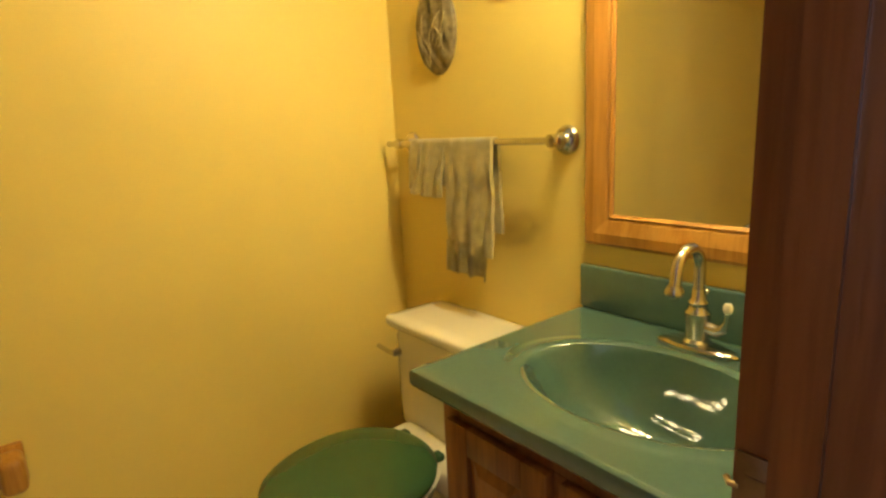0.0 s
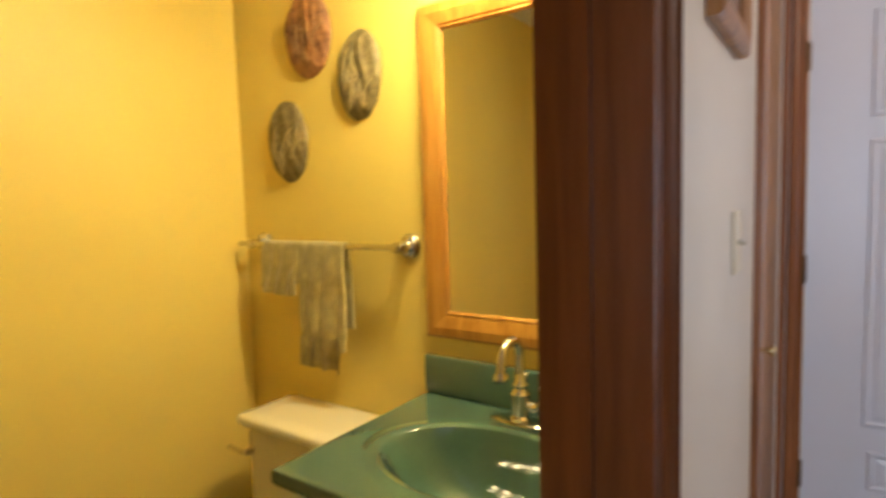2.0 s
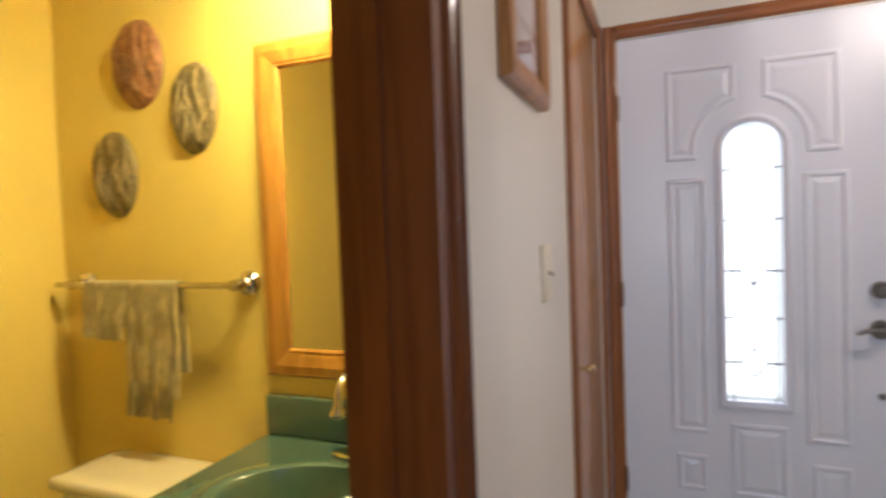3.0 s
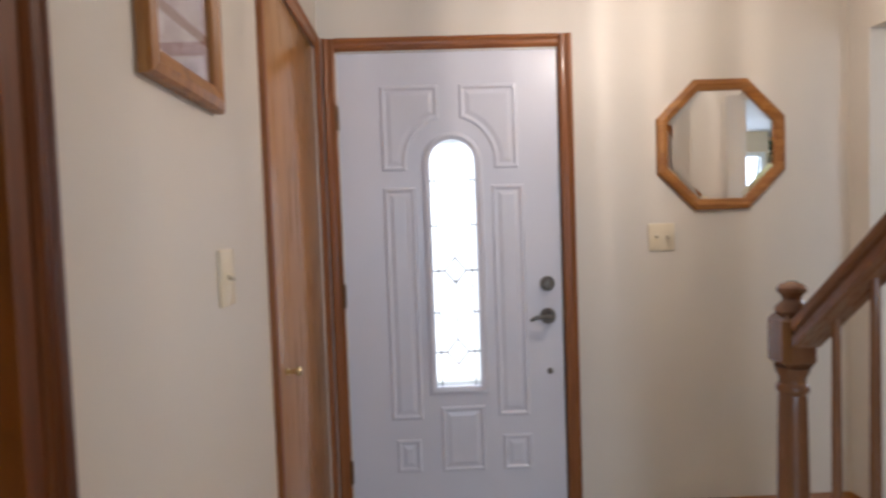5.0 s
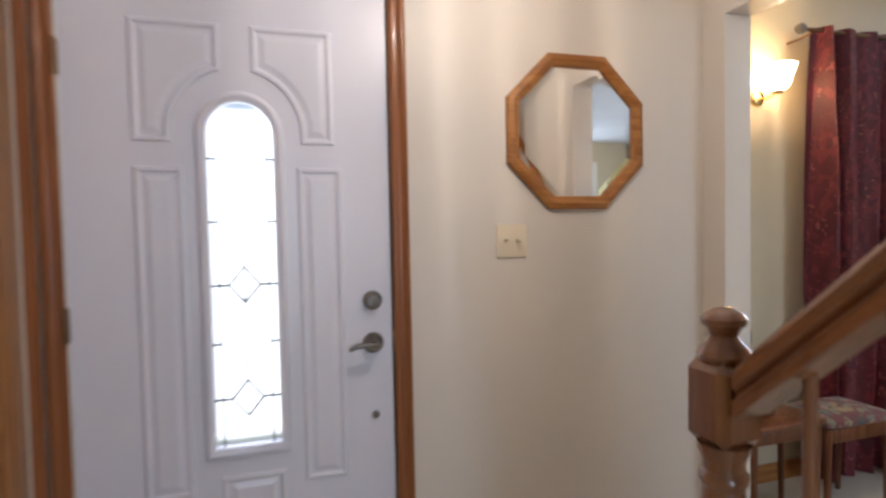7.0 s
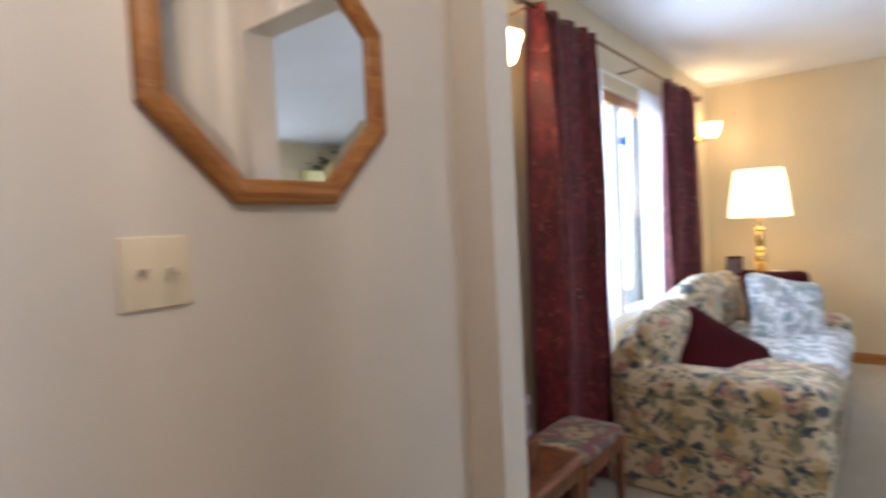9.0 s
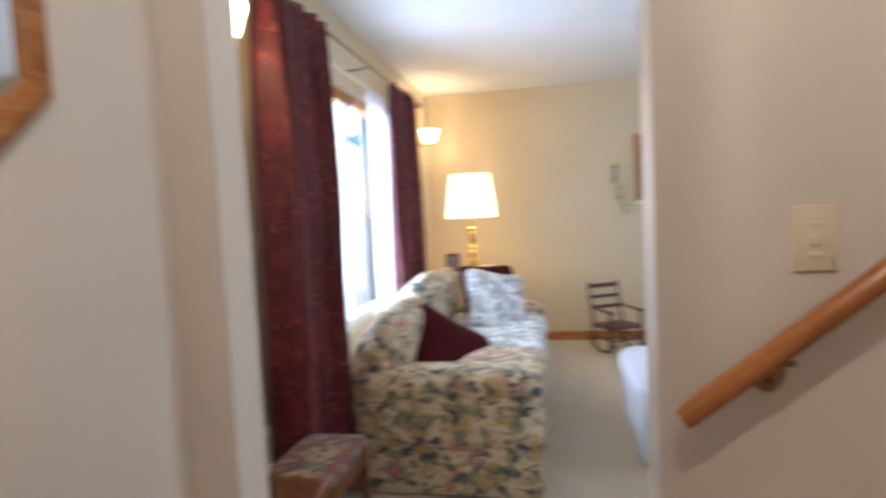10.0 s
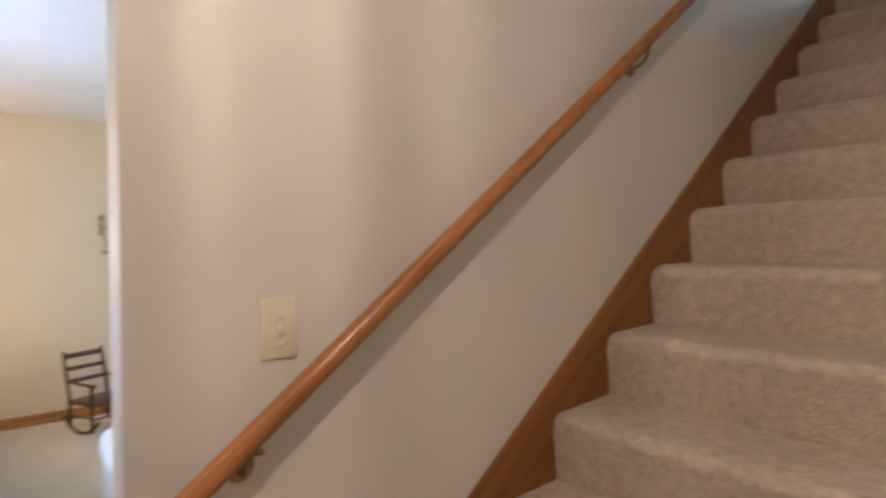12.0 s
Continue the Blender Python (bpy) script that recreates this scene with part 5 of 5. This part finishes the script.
part("backrest", camelback(), CHINTZ, sofa)
for k in range(3):
    a = 0.235 + k * 0.517
    # the two far cushions take the lit copy, daylight painted into the cloth
    part("seat_cushion", soft((a + 0.004, -0.90, 0.375), (a + 0.513, -0.20, 0.520), 0.055, 0.020, 12, 0.008, 8 + k), CHINTZ_DAYLIT if k else CHINTZ, sofa)
for k in range(3):
    a = 0.10 + k * 0.60
    top_h = (0.815, 0.885, 0.845)[k]
    c = part("back_cushion", soft((a, -0.16, 0.50), (a + 0.60, 0.0, top_h), 0.075, 0.030, 12, 0.012, 15 + k), CHINTZ, sofa)
    c.location = (0, -0.10, 0)
for z in (0.255, 0.425):
    for u in (0.004, L - 0.004):
        part("piping", tube([(u, -0.05, z), (u - 0.004 if u < 1 else u + 0.004, -0.45, z + 0.004), (u, -0.875, z)], 0.006, 8), CHINTZ, sofa)
    part("piping", tube([(0.01, -0.892, z), (0.12, -0.897, z), (0.235, -0.892, z)], 0.006, 8), CHINTZ, sofa)
for u in (0.06, L - 0.06):
    for v in (-0.83, -0.08):
        part("foot", lathe([(0.018, 0.0), (0.024, 0.015), (0.022, 0.03)], 12, (u, v, 0)), MAHOGANY, sofa)


def pillow(name, at, size, rx, ry, rz, material, label, seed, axes=None):
    bm = soft((-size / 2, -0.075, -size / 2), (size / 2, 0.075, size / 2), 0.060, 0.0, 14, 0.008, seed)
    for v in bm.verts:
        f = max(abs(v.co.x), abs(v.co.z)) / (size / 2)
        v.co.y *= 1.0 - 0.75 * min(1, f) ** 3
        k = 1 - 0.06 * math.cos(math.pi * min(1, min(abs(v.co.x), abs(v.co.z)) / (size / 2))) * 0.5
        v.co.x *= k
        v.co.z *= k
    ob = put(name, bm, material, None, "", True)
    ob.matrix_world = pose(*at, rx, ry, rz)
    if axes:
        u, w = Vector(axes[0]).normalized(), Vector(axes[1])
        w = (w - u * w.dot(u)).normalized()
        n = w.cross(u)
        ob.matrix_world = Matrix(((u.x, n.x, w.x, at[0]), (u.y, n.y, w.y, at[1]), (u.z, n.z, w.z, at[2]), (0, 0, 0, 1)))
    return tagged(ob, label, "pillow", "throw pillows on the sofa")


pillow("throw_pillow", (4.030, -0.290, 0.525), 0.49, 0, 0, 0, MAROON, "dark maroon velvet pillow against the sofa arm", 2, ((0.22, -0.31, -0.24), (0.26, 0.10, 0.26)))
# this floral pillow also carries the painted daylight of the lit chintz
pillow("throw_pillow", (4.99, -0.440, 0.645), 0.46, -30, 12, -55, CHINTZ_DAYLIT, "pale blue floral pillow at the sofa end, daylight in its colour", 5)
pillow("throw_pillow", (5.27, -0.360, 0.665), 0.44, -24, 4, -58, MAROON, "burgundy pillow behind the floral one", 7)

# ---- lamp table ----
table = thing("end_table", (5.93, -0.16, 0.0), 0, "round end table under a white cloth", "table")
part("tabletop", lathe([(0.0, 0.765), (0.285, 0.766), (0.292, 0.775), (0.285, 0.785), (0.0, 0.786)], 36), CHERRY_Z, table)
part("pedestal", lathe([(0.16, 0.0), (0.16, 0.03), (0.06, 0.06), (0.04, 0.30), (0.055, 0.60), (0.10, 0.764)], 24), CHERRY_Z, table)
cl = bmesh.new()
rows = []
for j, (r, z) in enumerate(((0.02, 0.7895), (0.15, 0.7895), (0.28, 0.7895), (0.296, 0.786), (0.302, 0.775), (0.306, 0.72), (0.312, 0.66), (0.318, 0.60))):
    row = []
    for i in range(72):
        a = 2 * math.pi * i / 72
        rr = r + (0.014 * math.sin(a * 12) * (j - 4) / 3 if j > 4 else 0)
        row.append(cl.verts.new((rr * math.cos(a), rr * math.sin(a), z)))
    rows.append(row)
for a, b in zip(rows, rows[1:]):
    for i in range(72):
        cl.faces.new((a[i], a[(i + 1) % 72], b[(i + 1) % 72], b[i]))
cl.faces.new(rows[0])
tagged(put("table_cloth", cl, CLOTH_WHITE, None, "", True, (5.93, -0.16, 0.0)), "white round cloth draped over the end table", "table cloth")
lamp = thing("table_lamp", (5.90, -0.165, 0.790), 0, "brass candlestick table lamp with lit cream shade", "table lamp")
part("base", lathe([(0.075, 0.0), (0.078, 0.012), (0.060, 0.026), (0.030, 0.040), (0.022, 0.060)], 28), BRASS, lamp)
part("column", lathe([(0.022, 0.060), (0.040, 0.085), (0.046, 0.115), (0.034, 0.150), (0.018, 0.165), (0.030, 0.180), (0.030, 0.192), (0.016, 0.205), (0.028, 0.250), (0.032, 0.285), (0.018, 0.320), (0.028, 0.335), (0.028, 0.345), (0.014, 0.360), (0.014, 0.455)], 28), BRASS, lamp)
sh = bmesh.new()
rows = [[sh.verts.new((r * math.cos(2 * math.pi * i / 48) * (1 + 0.006 * (i % 2)), r * math.sin(2 * math.pi * i / 48) * (1 + 0.006 * (i % 2)), z)) for i in range(48)] for r, z in ((0.208, 0.440), (0.196, 0.54), (0.182, 0.66), (0.160, 0.800))]
for a, b in zip(rows, rows[1:]):
    for i in range(48):
        sh.faces.new((a[i], a[(i + 1) % 48], b[(i + 1) % 48], b[i]))
part("shade", sh, SHADE, lamp, "lit cream pleated shade")
part("bulb", lathe([(0.012, 0.46), (0.030, 0.52), (0.032, 0.55), (0.018, 0.58), (0.0, 0.584)], 18), BULB_WARM, lamp)
frame_s = thing("photo_frame", (5.72, -0.02, 0.790), 0, "small dark brown picture frame on the end table", "photo frame")
part("frame", ring(rect(-0.055, 0.055, 0.0, 0.15), rect(-0.038, 0.038, 0.018, 0.132), lambda u, v, d: (0 - d, u, v), 0.014, 0.002), MAHOGANY, frame_s, smooth=False)
part("photo", box((-0.004, -0.040, 0.016), (0.006, 0.040, 0.134)), PRINT, frame_s, smooth=False)

# ---- rocking chair ----
rocker = thing("rocking_chair", (6.16, -1.365, 0.0), -62, "small dark wooden ladder back rocking chair", "rocking chair")
for u in (-0.15, 0.15):
    part("rocker", tube([(u, 0.30 * math.cos(math.radians(a)) * 1.0, 0.42 - 0.405 * math.sin(math.radians(a))) for a in range(48, 134, 6)], 0.011, 8), MAHOGANY, rocker)
    part("rear_post", tube([(u, 0.125, 0.04), (u * 0.98, 0.135, 0.25), (u * 0.98, 0.175, 0.45), (u * 0.98, 0.205, 0.60)], 0.013, 10, [0.012, 0.013, 0.012, 0.009]), MAHOGANY, rocker)
    part("front_leg", tube([(u, -0.125, 0.03), (u, -0.125, 0.36)], 0.013, 10), MAHOGANY, rocker)
    part("arm_rest", tube([(u, 0.165, 0.385), (u, 0.0, 0.372), (u, -0.16, 0.368)], 0.011, 8, [0.010, 0.012, 0.016]), MAHOGANY, rocker)
    part("side_stretcher", tube([(u, 0.13, 0.13), (u, -0.125, 0.13)], 0.008, 8), MAHOGANY, rocker)
part("seat", soft((-0.165, -0.15, 0.215), (0.165, 0.145, 0.245), 0.012, 0.004, 6), MAHOGANY, rocker)
for z, h in ((0.36, 0.032), (0.45, 0.032), (0.54, 0.040)):
    y = 0.150 + (z - 0.36) * 0.24
    part("back_slat", box((-0.145, y, z), (0.145, y + 0.010, z + h), 0.003), MAHOGANY, rocker)
part("front_stretcher", tube([(-0.15, -0.125, 0.12), (0.15, -0.125, 0.12)], 0.008, 8), MAHOGANY, rocker)

# ---- far wall things ----
cab = thing("shadow_box", (6.599, -1.615, 1.305), 0, "gilt framed shadow box on the far wall", "shadow box")
part("frame", ring(rect(-0.36, 0.0, 0.0, 0.61), rect(-0.325, -0.035, 0.035, 0.575), lambda u, v, d: (-d, u, v), 0.06, 0.004), OAK_GOLD_Z, cab, smooth=False)
part("backing", box((-0.012, -0.326, 0.034), (-0.001, -0.034, 0.576)), surface("grey felt", (0.20, 0.19, 0.20), 0.9), cab, smooth=False)
part("dark_figure", soft((-0.04, -0.20, 0.05), (-0.013, -0.12, 0.52), 0.012, 0.0, 5), MAHOGANY, cab)
part("lower_shelf", box((-0.085, -0.36, -0.035), (-0.001, 0.0, -0.002), 0.004), CLOTH_WHITE, cab)
sprig = thing("dried_sprig", (6.595, -1.49, 1.2), 0, "dried olive twig sprig hanging on the wall", "dried plant")
stem = [(-0.01, 0.0 - 0.10 * (1 - f) ** 2 + 0.06, 0.46 * f) for f in [i / 10 for i in range(11)]]
part("stem", tube(stem, 0.005, 8), surface("dry stem", (0.30, 0.27, 0.16), 0.8), sprig)
lf = bmesh.new()
rnd = random.Random(5)
for k in range(34):
    f = rnd.random()
    p = Vector(stem[int(f * 10)])
    d = Vector((rnd.uniform(-0.5, -0.05), rnd.uniform(-1, 1), rnd.uniform(-0.2, 0.9))).normalized()
    s = d.orthogonal().normalized() * 0.008
    n = d.cross(s).normalized() * 0.002
    ln = rnd.uniform(0.03, 0.065)
    q = [lf.verts.new(p), lf.verts.new(p + d * ln * 0.5 + s), lf.verts.new(p + d * ln), lf.verts.new(p + d * ln * 0.5 - s), lf.verts.new(p + d * ln * 0.5 + n)]
    for i in range(4):
        lf.faces.new((q[i], q[(i + 1) % 4], q[4]))
part("leaves", lf, surface("dry olive leaf", (0.34, 0.32, 0.20), 0.8, vary=0.15, scale=20), sprig)

# ---- chair and stool beside the opening ----
chair = thing("side_chair", (2.575, 0.085, 0.0), 0, "reddish brown wooden chair standing against the wall", "chair")
for u in (-0.165, 0.165):
    part("front_leg", tube([(u, -0.165, 0.0), (u, -0.165, 0.44)], 0.016, 10, [0.012, 0.018]), CHERRY_Z, chair)
    part("rear_leg", tube([(u, 0.160, 0.0), (u, 0.155, 0.44), (u, 0.170, 0.62), (u, 0.190, 0.775)], 0.015, 10, [0.014, 0.016, 0.016, 0.012]), CHERRY_Z, chair)
    part("side_rail", box((u - 0.011, -0.150, 0.395), (u + 0.011, 0.142, 0.450), 0.003), CHERRY_Z, chair)
part("front_rail", box((-0.150, -0.178, 0.395), (0.150, -0.156, 0.450), 0.003), CHERRY_Z, chair)
part("seat", soft((-0.190, -0.195, 0.448), (0.190, 0.142, 0.478), 0.012, 0.003, 8), CHERRY_Z, chair)
part("top_rail", box((-0.185, 0.172, 0.705), (0.185, 0.200, 0.775), 0.008), CHERRY_Z, chair)
part("mid_rail", box((-0.155, 0.156, 0.585), (0.155, 0.176, 0.630), 0.005), CHERRY_Z, chair)
stool = thing("upholstered_stool", (2.995, 0.070, -0.0), 0, "reddish brown wooden stool with floral tapestry seat", "stool")
for u in (-0.175, 0.175):
    for v in (-0.135, 0.085):
        part("leg", tube([(u, v, 0.0), (u, v, 0.405)], 0.016, 10, [0.011, 0.019]), CHERRY_Z, stool)
for v in (-0.148, 0.076):
    part("rail", box((-0.158, v, 0.345), (0.158, v + 0.020, 0.405), 0.003), CHERRY_Z, stool)
for u in (-0.188, 0.168):
    part("rail", box((u, -0.118, 0.345), (u + 0.020, 0.066, 0.405), 0.003), CHERRY_Z, stool)
part("seat", soft((-0.192, -0.150, 0.400), (0.192, 0.100, 0.448), 0.022, 0.008, 8, 0.004, 3), TAPESTRY, stool, "floral tapestry seat")
wood_box = thing("wooden_box", (2.500, 0.055, 0.4815), 0, "reddish brown lidded wooden box on the side chair", "box")
part("body", boxes(((-0.085, -0.080, 0.0), (0.085, 0.080, 0.010)), ((-0.085, -0.080, 0.010), (-0.075, 0.080, 0.088)), ((0.075, -0.080, 0.010), (0.085, 0.080, 0.088)), ((-0.075, -0.080, 0.010), (0.075, -0.070, 0.088)), ((-0.075, 0.070, 0.010), (0.075, 0.080, 0.088)), bevel=0.002), CHERRY_Z, wood_box)
part("lid", box((-0.090, -0.085, 0.0885), (0.090, 0.085, 0.100), 0.004), CHERRY_Z, wood_box)
crate = thing("lattice_basket", (2.500, 0.055, 0.5820), 0, "small lilac latticed basket with white top", "basket")
part("basket_floor", box((-0.080, -0.080, 0.0), (0.080, 0.080, 0.010), 0.002), PINK, crate)
for z in (0.010, 0.150):
    part("hoop", ring(rect(-0.085, 0.085, -0.085, 0.085), rect(-0.073, 0.073, -0.073, 0.073), lambda u, v, d, z=z: (u, v, z + d), 0.034, 0.002), PINK, crate, smooth=False)
for k in range(6):
    for s in (-1, 1):
        f = -0.072 + k * 0.0288
        part("lattice_slat", tube([(f, s * 0.079, 0.040), (f + 0.016, s * 0.079, 0.152)], 0.0055, 8), PINK, crate)
        part("lattice_slat", tube([(s * 0.079, f, 0.040), (s * 0.079, f + 0.016, 0.152)], 0.0055, 8), PINK, crate)
crate.scale = (0.80, 0.76, 0.74)
part("white_top", soft((-0.074, -0.074, 0.150), (0.074, 0.074, 0.210), 0.02, 0.006, 6, 0.006, 2), CLOTH_WHITE, crate)

# ---- ottoman in front of the sofa, and a plant at the back of the room ----
ott = thing("ottoman", (4.28, -1.62, 0.0), 0, "pale blue white skirted ottoman on the carpet", "ottoman")
part("cushion", soft((-0.42, -0.42, 0.26), (0.42, 0.42, 0.42), 0.06, 0.02, 10, 0.006, 4), surface("pale blue linen", (0.66, 0.70, 0.78), 0.8, vary=0.05, scale=12, grain=0.4, grain_scale=280), ott)
part("skirt", soft((-0.41, -0.41, 0.01), (0.41, 0.41, 0.29), 0.03, 0.0, 8, 0.006, 6), surface("pale blue skirt linen", (0.66, 0.70, 0.78), 0.85, vary=0.05, scale=12, grain=0.4, grain_scale=280), ott)

hutch = thing("tall_hutch", (6.02, -4.70, 0.0), 0, "tall pale yellow painted cupboard at the back wall", "cupboard")
HUTCH = surface("pale yellow cupboard paint", (0.72, 0.62, 0.30), 0.45, vary=0.05, scale=6)
part("body", box((-0.50, -0.28, 0.0), (0.50, 0.20, 1.80), 0.006), HUTCH, hutch)
part("cornice", box((-0.53, -0.29, 1.8005), (0.53, 0.23, 1.86), 0.012), HUTCH, hutch)
for u0, u1 in ((-0.48, -0.01), (0.01, 0.48)):
    d = part("door", box((u0, 0.2005, 0.10), (u1, 0.222, 1.76), 0.004), HUTCH, hutch)
    part("knob", lathe([(0.012, 0.2225), (0.008, 0.232), (0.015, 0.242), (0.0, 0.250)], 14, (u1 - 0.04 if u0 < -0.1 else u0 + 0.04, 0, 0.95), "y"), BRASS, d)
plant = thing("trailing_plant", (5.98, -4.72, 1.8605), 0, "dark green leafy plant on top of the cupboard", "plant")
part("pot", lathe([(0.07, 0.0), (0.09, 0.10), (0.10, 0.13), (0.085, 0.135), (0.0, 0.125)], 22), STONEWARE_B, plant)
lv_bm = bmesh.new()
rnd = random.Random(9)
for k in range(150):
    a, e = rnd.uniform(0, 2 * math.pi), rnd.uniform(-0.15, 1.2)
    root = Vector((0.04 * math.cos(a), 0.04 * math.sin(a), 0.13))
    tip = root + Vector((math.cos(a) * math.cos(e), math.sin(a) * math.cos(e), math.sin(e) * 0.7)) * rnd.uniform(0.08, 0.26)
    d = (tip - root).normalized()
    s = d.cross(Vector((0, 0, 1))).normalized() * rnd.uniform(0.016, 0.03)
    mid = tip + d * 0.04
    q = [lv_bm.verts.new(tip), lv_bm.verts.new(mid + s), lv_bm.verts.new(tip + d * 0.09 - Vector((0, 0, 0.02))), lv_bm.verts.new(mid - s), lv_bm.verts.new(mid + Vector((0, 0, 0.008)))]
    for i in range(4):
        lv_bm.faces.new((q[i], q[(i + 1) % 4], q[4]))
    if k % 3 == 0:
        merge(lv_bm, tube([root, (root + tip) / 2 + Vector((0, 0, 0.02)), tip], 0.002, 5))
part("foliage", lv_bm, LEAF, plant)
plant.scale = (1.4, 1.4, 1.3)
